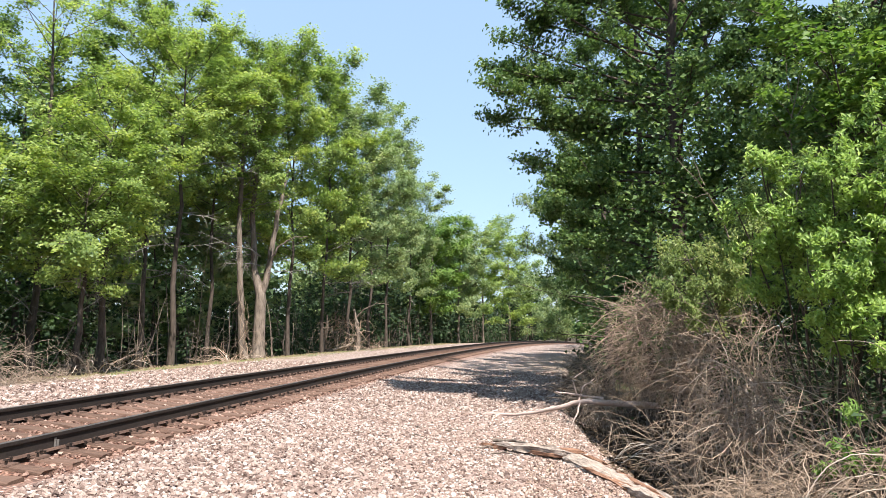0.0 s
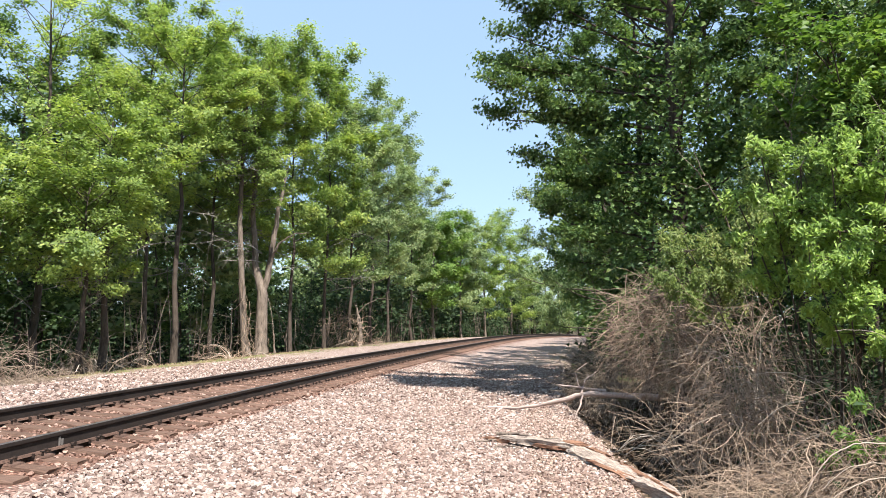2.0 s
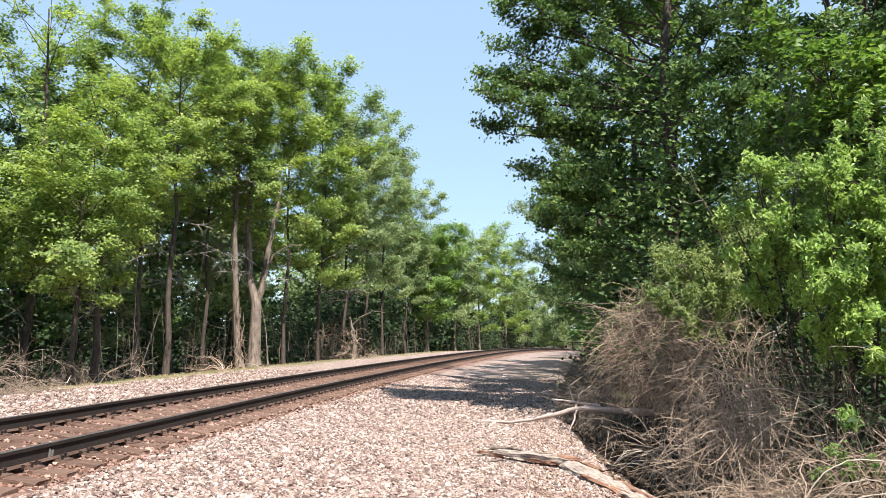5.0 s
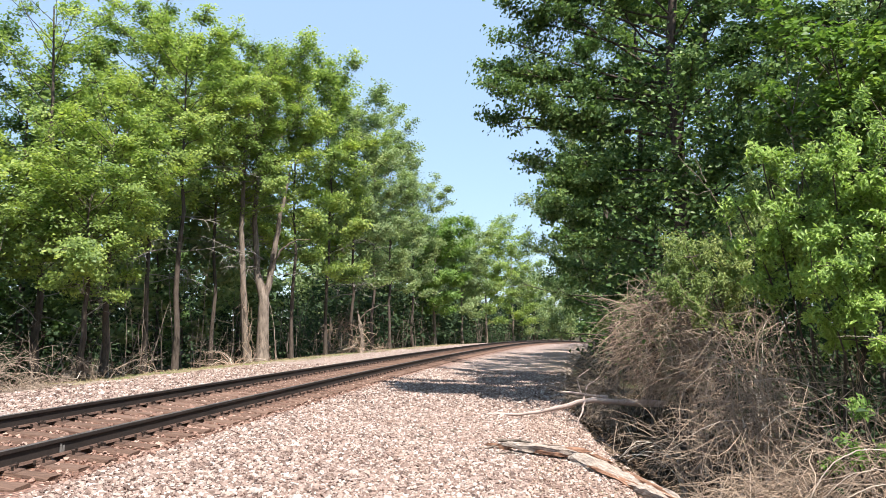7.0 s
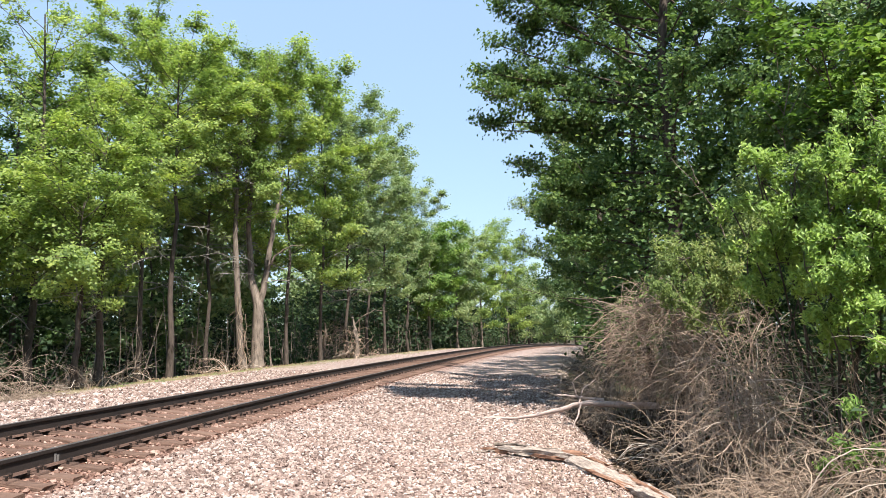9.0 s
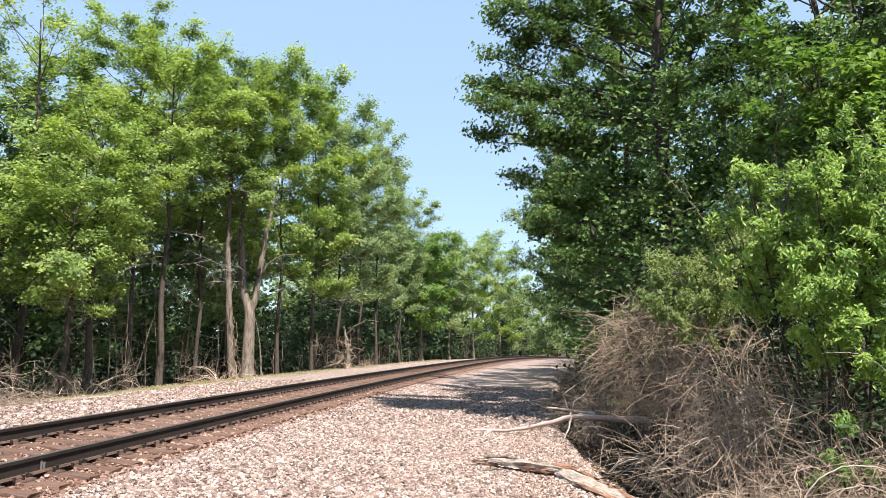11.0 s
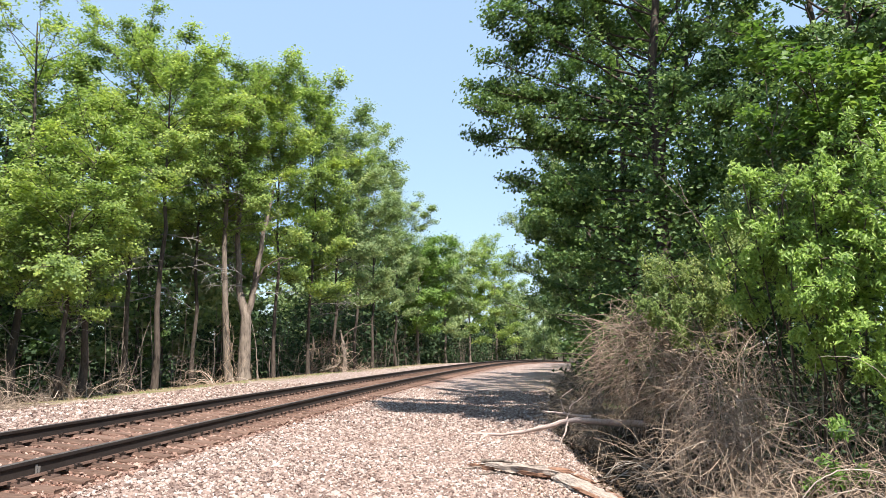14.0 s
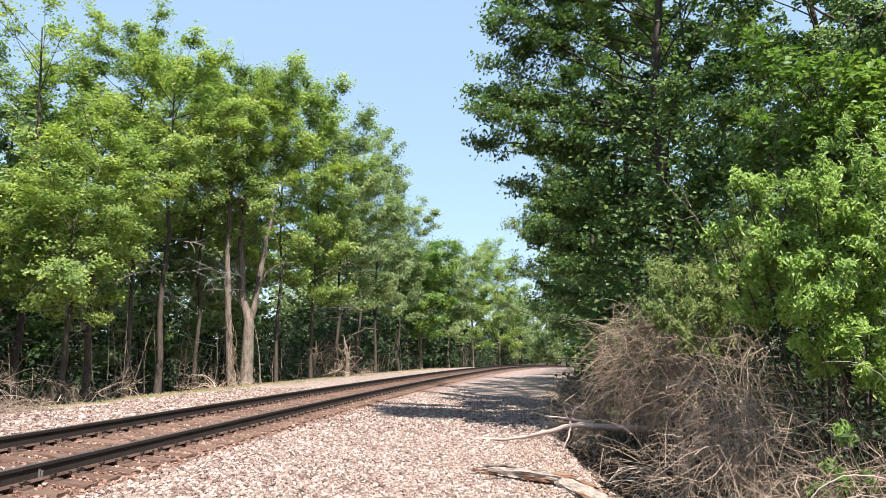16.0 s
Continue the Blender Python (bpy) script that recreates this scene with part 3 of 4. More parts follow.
# ---- loose stones ----
def stones(name, seed, count, s_range, o_range, size, label, material=M_STONE, fine=True):
    rng = np.random.default_rng(seed)
    s, o = rng.uniform(*s_range, count), rng.uniform(*o_range, count)
    x, y = on_track(s, o + swell(s, o))
    z = lie(o) + 0.35 * rough_ground(x, y) * np.clip((np.abs(o + 0.75) - 1.6) / 2, 0, 1)
    keep = (np.abs(x + 0.2) < 0.64 * y + 0.3) & (np.abs(o) > 0.09) & (np.abs(o + GAUGE) > 0.09)
    rel = (s - TIE_FIRST) / TIE_STEP
    on_tie = (np.abs(rel - np.round(rel)) < 0.25) & (o > -2.1) & (o < 0.6)
    keep &= ~on_tie | (rng.uniform(size=count) < 0.1)
    x, y, z, on_tie = x[keep], y[keep], z[keep], on_tie[keep]
    n = len(x)
    if fine:
        form = np.array([(i, j, k) for k in (-1, 1) for j in (-1, 1) for i in (-1, 1)], dtype=float) * 0.45
        f = np.array([(0, 2, 3, 1), (4, 5, 7, 6), (0, 1, 5, 4), (1, 3, 7, 5), (3, 2, 6, 7), (2, 0, 4, 6)])
    else:
        form = np.array([(1, 0, 0), (-1, 0, 0), (0, 1, 0), (0, -1, 0), (0, 0, 1), (0, 0, -1)], dtype=float) * 0.68
        f = np.array([(0, 2, 4), (2, 1, 4), (1, 3, 4), (3, 0, 4), (2, 0, 5), (1, 2, 5), (3, 1, 5), (0, 3, 5)])
    v = form[None] * rng.uniform(0.75, 1.22, (n, 1, 3)) + rng.normal(0, 0.12, (n, len(form), 3))
    q = rng.normal(size=(n, 4))
    q /= np.linalg.norm(q, axis=1)[:, None]
    w, a, b, c = q.T
    R = np.stack([1 - 2 * (b * b + c * c), 2 * (a * b - c * w), 2 * (a * c + b * w), 2 * (a * b + c * w), 1 - 2 * (a * a + c * c), 2 * (b * c - a * w),
                  2 * (a * c - b * w), 2 * (b * c + a * w), 1 - 2 * (a * a + b * b)], 1).reshape(n, 3, 3)
    v = np.einsum("nij,nkj->nki", R, v) * (size * rng.lognormal(0, 0.24, n))[:, None, None] * np.array([1, 1, 0.8])
    v += np.stack([x, y, z + size * rng.uniform(-0.1, 0.25, n) + 0.012 + np.where(on_tie, 0.02, 0)], 1)[:, None]
    sp = Soup(f.shape[1])
    sp.add(v, (np.arange(n)[:, None, None] * len(form) + f[None]))
    return tagged(new(name, sp.mesh(name, material)), label, "gravel", kind="stuff")


SHOULDER = "loose crushed stone in pink, tan and grey on the shoulder"
stones("gravel", 31, 23000, (6.0, 15.0), (0.75, 4.9), 0.034, SHOULDER)
stones("gravel", 35, 26000, (6.0, 16.0), (3.3, 6.2), 0.021, "fine sandy stone chips along the ballast edge", M_STONE_SAND)
stones("gravel", 32, 18000, (15.0, 30.0), (0.75, 5.8), 0.05, SHOULDER, fine=False)
stones("gravel", 33, 7000, (12.0, 30.0), (-6.6, -2.4), 0.055, "coarse pale stone beside the far rail", fine=False)
stones("gravel", 34, 11500, (7.0, 24.0), (-2.4, 0.75), 0.034, "rust-stained stone between and beside the ties", M_STONE_RUST)

# ---- trees along the far side of the track ----
LEFT = "trees along the far side of the track"
RIGHT = "trees along the ditch"
LIME = "tall young maple with yellow-green spring leaves by the track"
GREEN = "tall tree in fresh mid-green leaf at the wood's edge"
THIN_STEM = ((0.0, 0, 0, 0.24), (-0.16, 0, 0.8, 0.17), (-0.30, 0, 3.4, 0.15), (-0.46, 0, 7.0, 0.12), (-0.3, -0.2, 11.0, 0.08), (0.0, -0.3, 14.5, 0.03))
THICK_STEM = ((0.0, 0, 0, 0.42), (0.02, 0, 0.6, 0.31), (0.05, 0, 2.6, 0.27), (0.06, 0, 3.3, 0.25), (-0.3, 0, 4.7, 0.16), (-0.36, 0, 6.2, 0.14), (-0.46, 0, 7.4, 0.12), (-0.2, -0.2, 11.0, 0.09), (0.1, -0.3, 15.3, 0.03))
THICK_FORKS = (((0.06, 0, 3.1, 0.19), (0.32, 0, 4.1, 0.16), (0.52, 0.05, 5.7, 0.14), (0.74, 0.1, 7.3, 0.11), (1.2, 0.3, 10.0, 0.06)),
               ((0.4, 0, 5.0, 0.07), (0.9, -0.2, 5.8, 0.05), (1.7, -0.4, 6.3, 0.03), (2.4, -0.5, 6.3, 0.015)))
tall = {}
# x, y, height, crown radius, height of the lowest limb, trunk radius
for k, (x, y, h, r, clear, girth) in enumerate([
        (-14.4, 26.5, 15.1, 2.7, 4.0, 0.16),
        (-10.8, 22.4, 6.9, 1.9, 2.7, 0.11),
        (-10.8, 23.8, 9.4, 2.1, 4.3, 0.13),
        (-12.8, 32.0, 16.8, 3.1, 6.6, 0.115),
        (-10.3, 28.7, 13.8, 2.7, 7.0, 0.13),
        (-11.7, 37.5, 17.6, 3.2, 7.0, 0.115),
        (-9.45, 36.2, 15.6, 2.6, 7.6, 0.17),
        (-9.0, 36.9, 16.5, 3.1, 7.6, 0.30)]):
    spine = {6: THIN_STEM, 7: THICK_STEM}.get(k, ())
    # sunlit trunks 6 and 7 get grey bark, shaded ones a darker colour
    tall[k] = tree("maple_tree", x, y, LIME, LEFT, M_BARK if k in (6, 7) else M_BARK_DARK, M_LEAF_LIME, seed=100 + k, height=h, radius=r, clear=clear, girth=girth,
                   leaf_len=0.10 if k in (1, 2) else 0.115, tuft=0.16, count=(30000, 13000, 20000)[(k == 0) + 2 * (k in (1, 2))], limbs=34, lean=(0.3, -0.4),
                   spine=spine, forks=THICK_FORKS if k == 7 else ())
    dead_limbs(tall[k], 600 + k, 3 if k in (1, 2) else 9, clear * 0.55, clear * 1.2, 1.6 if k in (1, 2) else 2.6)
    if spine:
        vines(tall[k], 620 + k, 9 if k == 6 else 6, 4.2 if k == 6 else 2.2, 0.2 if k == 6 else 0.3, spine)
for k, (x, y, h, r, clear, girth) in enumerate([
        (-8.4, 41.0, 17.3, 3.2, 5.0, 0.115),
        (-7.2, 45.0, 17.6, 3.2, 4.0, 0.115),
        (-6.0, 48.5, 18.3, 3.7, 4.0, 0.12),
        (-5.2, 53.0, 18.2, 3.8, 4.2, 0.12),
        (-4.5, 60.0, 17.0, 3.2, 4.6, 0.13),
        (-3.0, 68.0, 16.6, 3.3, 4.4, 0.13)]):
    green = tree("maple_tree", x, y, GREEN, LEFT, M_BARK_DARK, M_LEAF_LIME if k < 2 else M_LEAF_MID, seed=120 + k, height=h, radius=r, clear=clear, girth=girth,
         leaf_len=0.155, count=29000, tuft=0.22, taper_top=0.25, limbs=34, lean=(0.3, -0.3))
    dead_limbs(green, 640 + k, 5 if k < 4 else 2, clear * 0.9, clear * 1.7, 2.4)
far_models = []
for k, (x, y, h, r, clear, girth) in enumerate([
        (-1.1, 75.0, 14.0, 3.5, 3.4, 0.17),
        (1.8, 85.0, 14.1, 3.7, 3.0, 0.17),
        (5.2, 98.0, 16.8, 4.3, 2.8, 0.18),
        (10.3, 116.0, 17.8, 4.8, 2.4, 0.18)]):
    far_models.append(tree("maple_tree", x, y, "broad tree in bright green leaf where the track curves away", LEFT, M_BARK, (M_LEAF_FRESH, M_LEAF_MID, M_LEAF_LIME, M_LEAF_LIME)[k],
                           seed=140 + k, height=h, radius=r, clear=clear, girth=girth, leaf_len=0.23, count=22000, limbs=34, twigs=False, tuft=0.32, taper_top=0.2))

tree("maple_tree", -14.2, 23.2, LIME, LEFT, M_BARK_DARK, M_LEAF_LIME, seed=118, height=8.6, radius=2.4, clear=3.7, girth=0.12, leaf_len=0.13, tuft=0.16, count=18000, limbs=28)
# out of view, added only to shade the undergrowth at the left edge
tree("maple_tree", -16.0, 20.5, LIME, LEFT, M_BARK_DARK, M_LEAF_LIME, seed=119, height=9.5, radius=2.6, clear=3.5, girth=0.12, leaf_len=0.13, tuft=0.16, count=16000, limbs=28)

# rows of trees behind, and on along the curve
back_rng = np.random.default_rng(7)
back_models = [tree("woodland_tree", *map(float, on_track(30 + 7 * k, -14.5)), "dense woodland tree in full leaf behind the edge", LEFT, M_BARK_DARK, M_LEAF_MID,
                    seed=160 + k, height=14.0 + k, radius=3.0, clear=1.2, girth=0.2, leaf_len=0.34, count=7000, limbs=28, twigs=False, tuft=0.42, taper_top=0.2) for k in range(3)]


def plant(models, s, o, turn=None, size=1.0):
    x, y = (float(c) for c in on_track(s, o))
    if math.hypot(x + 14.5, y - 57.0) < 6.5:      # a small clearing
        return None
    m = pose(x, y, ground_z(x, y) - 0.06, 0, 0, back_rng.uniform(0, 360) if turn is None else turn) @ Matrix.Scale(size, 4)
    return copy_thing(models[int(back_rng.integers(0, len(models)))], m)


# deep green in place of mid green, to paint in the wood's inner shade
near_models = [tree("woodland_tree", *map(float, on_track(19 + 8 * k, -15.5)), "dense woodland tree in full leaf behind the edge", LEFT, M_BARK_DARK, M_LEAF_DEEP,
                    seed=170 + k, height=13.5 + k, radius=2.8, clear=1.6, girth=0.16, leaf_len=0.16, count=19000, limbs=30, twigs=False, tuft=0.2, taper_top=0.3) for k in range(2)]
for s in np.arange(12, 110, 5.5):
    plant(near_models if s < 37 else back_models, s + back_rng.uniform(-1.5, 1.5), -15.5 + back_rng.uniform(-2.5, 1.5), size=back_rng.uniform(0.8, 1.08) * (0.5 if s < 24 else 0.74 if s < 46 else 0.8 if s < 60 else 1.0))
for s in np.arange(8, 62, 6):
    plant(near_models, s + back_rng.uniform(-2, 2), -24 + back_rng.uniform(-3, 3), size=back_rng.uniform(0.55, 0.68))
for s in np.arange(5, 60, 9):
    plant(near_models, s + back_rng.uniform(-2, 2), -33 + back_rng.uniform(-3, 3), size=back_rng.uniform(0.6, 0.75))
for s in np.arange(62, 98, 12):
    plant(back_models, s + back_rng.uniform(-2, 2), -22 + back_rng.uniform(-2.5, 2.5), size=back_rng.uniform(0.8, 1.05))
for s in np.arange(122, 270, 8):
    plant(back_models, s + back_rng.uniform(-2, 2), -9.0 + back_rng.uniform(-1.5, 0.5), size=back_rng.uniform(0.75, 1.0))

# ---- trees along the ditch ----
DEEP = "tall dark-leaved tree overhanging the ditch and ballast"
right_trees = []
for k, (x, y, h, r, clear, girth, leaf, reach) in enumerate([
        (5.1, 16.2, 15.5, 2.55, 2.4, 0.24, M_LEAF_DEEP, (
            (7.6, -1, 0.03, 4.3, 0.14, 0.65), (7.7, -1, -0.1, 4.4, 0.14, 0.6), (7.8, -1, 0.12, 4.2, 0.16, 0.65), (8.0, -1, 0.0, 4.0, 0.2, 0.85), (8.2, -1, 0.2, 3.8, 0.25, 0.9), (8.4, -1, -0.18, 3.7, 0.28, 0.9),
            (8.8, -1, 0.08, 3.7, 0.3, 0.9), (9.2, -1, -0.05, 3.7, 0.35, 0.9), (9.7, -1, 0.1, 3.6, 0.3, 0.9), (10.3, -1, -0.1, 3.6, 0.3, 0.9), (11.0, -1, 0.1, 3.5, 0.3, 0.9),
            (6.95, -1, 0.02, 4.3, 0.13, 0.55), (7.0, -1, 0.1, 3.8, 0.15, 0.5), (6.9, -1, -0.08, 3.4, 0.12, 0.6), (6.2, -1, 0.05, 3.4, 0.1, 0.6), (5.9, -1, -0.12, 2.8, 0.2, 0.95),
            (5.5, -1, 0.3, 2.9, 0.2, 0.95), (5.2, -1, -0.3, 2.8, 0.15, 0.95), (4.7, -1, 0.1, 2.7, 0.15, 0.95), (4.2, -1, -0.2, 2.6, 0.1, 0.95))),
        (6.0, 22.5, 15.0, 3.3, 2.6, 0.2, M_LEAF_DEEP, ((4.4, -1, 0, 2.7), (6.2, -1, -0.2, 2.8), (7.6, -1, 0.2, 2.8), (5.2, -1, 0.3, 2.8))),
        (7.4, 12.6, 14.5, 3.0, 3.4, 0.2, M_LEAF_DEEP, ((5.2, -0.7, -0.8, 3.0), (4.6, -0.9, -0.6, 2.8), (5.8, -0.5, -1, 2.6))),
        (9.6, 17.5, 15.0, 3.6, 2.5, 0.24, M_LEAF_DEEP, ()), (10.8, 12.0, 13.0, 3.2, 2.0, 0.2, M_LEAF_DEEP, ()), (6.8, 18.8, 15.0, 3.0, 2.4, 0.16, M_LEAF_DEEP, ()), (6.4, 29.5, 14.0, 3.3, 1.8, 0.18, M_LEAF_MID, ((4.0, -1, 0, 3.6), (5.2, -1, 0.2, 3.9), (6.4, -1, -0.1, 3.6)))]):
    right_trees.append(tree("ash_tree", x, y, DEEP, RIGHT, M_BARK_DARK, leaf, seed=200 + k, height=h, radius=r, clear=clear, girth=girth,
                            leaf_len=0.115 if k in (3, 4, 5) else 0.092, count=(64000, 42000, 38000, 34000, 25000, 36000, 32000)[k], limbs=34, reach=reach, corners=4, tuft=0.125, notch=(4.6, 8.2, 0.5) if k == 0 else ()))
tree("box_elder", 6.25, 10.9, "slender young tree with bright green leaves over the brush", RIGHT, M_BARK_DARK, M_LEAF_FRESH, seed=240, height=7.2, radius=1.3, clear=5.5, girth=0.05,
     leaf_len=0.11, count=6000, limbs=14, corners=4, tuft=0.11, lean=(-0.4, -0.3))
ditch_models = [tree("ash_tree", *map(float, on_track(38 + 8 * k, 8.0)), DEEP, RIGHT, M_BARK_DARK, M_LEAF_DEEP, seed=220 + k, height=13.0 - k, radius=3.6, clear=1.6,
                     girth=0.2, leaf_len=0.23, count=9500, limbs=28, twigs=False, tuft=0.26) for k in range(2)]
for s in np.arange(50, 150, 8):
    plant(ditch_models, s, 8.4 + back_rng.uniform(-0.8, 1.0), size=back_rng.uniform(0.8, 1.0))
for s in np.arange(14, 90, 11):
    plant(ditch_models, s, 15 + back_rng.uniform(-1.5, 2.5), size=back_rng.uniform(0.9, 1.1))


def thicket(name, seed, count, s_range, o_range, top, leaf, size, label, corners=3, low=0.2):
    """Low leafy growth under the trees, thick and uneven."""
    rng = np.random.default_rng(seed)
    k = count // 40
    s, o = rng.uniform(*s_range, k), rng.uniform(*o_range, k)
    x, y = on_track(s, o)
    zc = top * rng.beta(1.1, 1.6, k) + low
    base = lie(o)
    c = np.repeat(np.stack([x, y, base + zc], 1), 40, 0) + rng.normal(0, 1, (k * 40, 3)) * np.array([0.55, 0.55, 0.35])
    c[:, 2] = np.maximum(c[:, 2], np.repeat(base, 40) + 0.05)
    sp = Soup(corners)
    leaves(sp, rng, c, rng.normal(0, 0.5, (k * 40, 3)) + [0, -0.2, 0.7], size, size * 0.8)
    return tagged(new(name, sp.mesh(name, leaf)), label, "undergrowth", kind="stuff")


UNDER = "dense undergrowth between the trunks, its leaf colour darkened for shade"
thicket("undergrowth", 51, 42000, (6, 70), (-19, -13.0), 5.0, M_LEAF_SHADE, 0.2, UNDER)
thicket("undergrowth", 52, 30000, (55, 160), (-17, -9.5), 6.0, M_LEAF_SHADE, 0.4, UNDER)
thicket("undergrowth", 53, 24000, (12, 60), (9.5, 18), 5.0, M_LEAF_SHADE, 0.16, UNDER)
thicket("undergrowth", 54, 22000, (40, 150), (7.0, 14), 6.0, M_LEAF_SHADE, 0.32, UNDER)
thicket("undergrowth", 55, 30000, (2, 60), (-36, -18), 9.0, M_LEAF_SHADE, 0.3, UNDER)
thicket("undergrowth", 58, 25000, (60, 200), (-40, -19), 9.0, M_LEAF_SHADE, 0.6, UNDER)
thicket("undergrowth", 59, 16000, (13, 25), (7.4, 10.5), 6.5, M_LEAF_DEEP, 0.105, "dark leafy growth round the trunks along the ditch", 4, 2.2)
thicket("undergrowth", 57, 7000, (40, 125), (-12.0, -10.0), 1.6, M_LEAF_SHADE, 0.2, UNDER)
# dark leaves put behind the brush to stand in for its deep shade
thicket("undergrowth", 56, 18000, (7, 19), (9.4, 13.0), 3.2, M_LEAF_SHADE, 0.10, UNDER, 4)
# unseen trees beside and behind the camera, closing the wood
# these two are added to keep the sun off what lies behind the brush
for s, o in ((1.5, 17.5), (10.0, 19.5)):
    plant(ditch_models, s, o)
for s, o in ((-6, -13), (-14, -12), (-24, -13), (-14, 13), (-26, 11)):
    plant(back_models, s, o)


# ---- undergrowth ----
def bramble(kind, seed, x, y, spread, height, stems, label, material, group="", twig=0.006, side=9, arch=1.3, pull=(0, 0)):
    """A tangle of arching dead canes with side twigs that fork again. pull: the way in which the canes lean."""
    rng = np.random.default_rng(seed)
    thing = new(kind)
    thing.matrix_basis = pose(x, y, ground_z(x, y) - 0.03)
    small, made = Soup(), 0
    for _ in range(stems):
        az, rr = rng.uniform(0, 2 * np.pi), spread * 0.5 * math.sqrt(rng.uniform())
        p = np.array([rr * math.cos(az), rr * math.sin(az), 0])
        az += rng.normal(0, 0.9)
        ln = height * rng.uniform(0.6, 1.3)
        line = bend(rng, p, (math.cos(az) * 0.8 + pull[0], math.sin(az) * 0.8 + pull[1], 1.2), ln, 9, -arch * rng.uniform(0.9, 2.6), 0.10)
        line[:, 2] = np.maximum(line[:, 2], 0.02 * np.arange(9))
        if made < 12:
            big = Soup()
            big.tube(line, np.linspace(twig * rng.uniform(1.6, 2.6), twig * 0.6, 9), 6, False)
            child("stem", big.mesh("stem", M_DEAD_PALE if made % 3 == 0 else material, True), thing)
        else:
            small.tube(line, np.linspace(twig * rng.uniform(0.8, 1.7), twig * 0.5, 9), 3, False)
        made += 1
        for _ in range(side):
            a = rng.uniform(2.0, 7.9)
            k = int(a)
            q = line[k] * (1 - a + k) + line[k + 1] * (a - k)
            w = (line[k + 1] - line[k]) / (np.linalg.norm(line[k + 1] - line[k]) + 1e-6) + rng.normal(0, 0.75, 3)
            t = bend(rng, q, w, rng.uniform(0.25, 0.75) * (0.45 + 0.25 * height), 4, -0.45, 0.16)
            small.tube(t, np.linspace(twig * 0.6, twig * 0.35, 4), 3, False)
            for e in (1, 2):
                f = bend(rng, t[e], t[e + 1] - t[e] + rng.normal(0, 0.12, 3), rng.uniform(0.12, 0.35) * (0.5 + 0.2 * height), 3, 0.0, 0.2)
                small.tube(f, np.linspace(twig * 0.4, twig * 0.25, 3), 3, False)
    tagged(child("tangle", small.mesh("tangle", material), thing), kind="stuff")
    return tagged(thing, label, "shrub", group)


BRUSH = "dead brush in the ditch"


def mound(kind, seed, x, y, centre, radii, count, label, material, group, twig, pull=(-0.7, -0.2, 0.15)):
    """A rounded heap of fine dead twigs on canes that rise from one root. centre and radii are in the world's space."""
    rng = np.random.default_rng(seed)
    z0 = ground_z(x, y) - 0.03
    thing = new(kind)
    thing.matrix_basis = pose(x, y, z0)
    c, r = np.array(centre) - [x, y, z0], np.array(radii)
    for k in range(16):
        u = rng.normal(0, 1, 3)
        end = c + r * u / np.linalg.norm(u) * rng.uniform(0.5, 1.15)
        mid = c * [0.4, 0.4, 1.0] + [0, 0, r[2] * rng.uniform(0.2, 1.0)] + rng.normal(0, 0.12, 3)
        t = np.linspace(0, 1, 10)[:, None]
        line = (1 - t) ** 2 * (rng.normal(0, 0.25, 3) * [1, 1, 0]) + 2 * t * (1 - t) * mid + t * t * end
        line[1:] += rng.normal(0, 0.012, (9, 3))
        sp = Soup()
        sp.tube(line, np.linspace(twig * rng.uniform(1.6, 2.6), twig * 0.6, 10), 6, False)
        child("stem", sp.mesh("stem", M_DEAD_PALE if k % 3 == 0 else material, True), thing)
    sp = Soup()
    floor = 0.03
    for _ in range(count):
        u = rng.normal(0, 1, 3)
        u /= np.linalg.norm(u)
        p = c + r * u * rng.uniform(0.35, 1.0) ** 0.5
        w = u * 0.45 + np.array(pull) + rng.normal(0, 0.55, 3)
        t = bend(rng, p - 0.35 * w / np.linalg.norm(w), w, rng.uniform(0.4, 1.15), 6, -1.0 * rng.uniform(0.0, 2.0), 0.2)
        t[:, 2] = np.maximum(t[:, 2], floor)
        sp.tube(t, np.linspace(twig * rng.uniform(0.6, 1.2), twig * 0.35, 6), 3, False)
        k = int(rng.integers(1, 4))
        f = bend(rng, t[k], t[k + 1] - t[k] + rng.normal(0, 0.1, 3), rng.uniform(0.15, 0.4), 3, -0.2, 0.15)
        sp.tube(f, np.linspace(twig * 0.45, twig * 0.25, 3), 3, False)
    tagged(child("tangle", sp.mesh("tangle", material), thing), kind="stuff")
    return tagged(thing, label, "shrub", group)


TANGLE = "tangled leafless tan brush leaning over the ditch"
mound("dead_shrub", 300, 4.5, 13.3, (3.65, 12.7, 1.45), (0.95, 0.9, 1.0), 950, TANGLE, M_DEAD, BRUSH, 0.0056)
mound("dead_shrub", 301, 4.8, 11.4, (4.25, 11.2, 1.1), (1.0, 0.9, 1.25), 330, TANGLE, M_DEAD, BRUSH, 0.0052)
mound("dead_shrub", 307, 4.5, 10.1, (3.8, 9.9, 1.25), (0.75, 0.6, 0.7), 150, TANGLE, M_DEAD, BRUSH, 0.0045)
mound("dead_shrub", 302, 4.3, 9.8, (3.7, 9.6, 0.15), (1.0, 0.8, 0.75), 430, TANGLE, M_DEAD, BRUSH, 0.0048)
mound("dead_shrub", 303, 5.0, 9.2, (4.5, 9.0, 0.5), (1.0, 0.8, 0.9), 330, TANGLE, M_DEAD, BRUSH, 0.0048)
mound("dead_shrub", 304, 3.9, 8.3, (3.45, 8.3, -0.35), (0.9, 0.7, 0.5), 460, TANGLE, M_DEAD, BRUSH, 0.005)
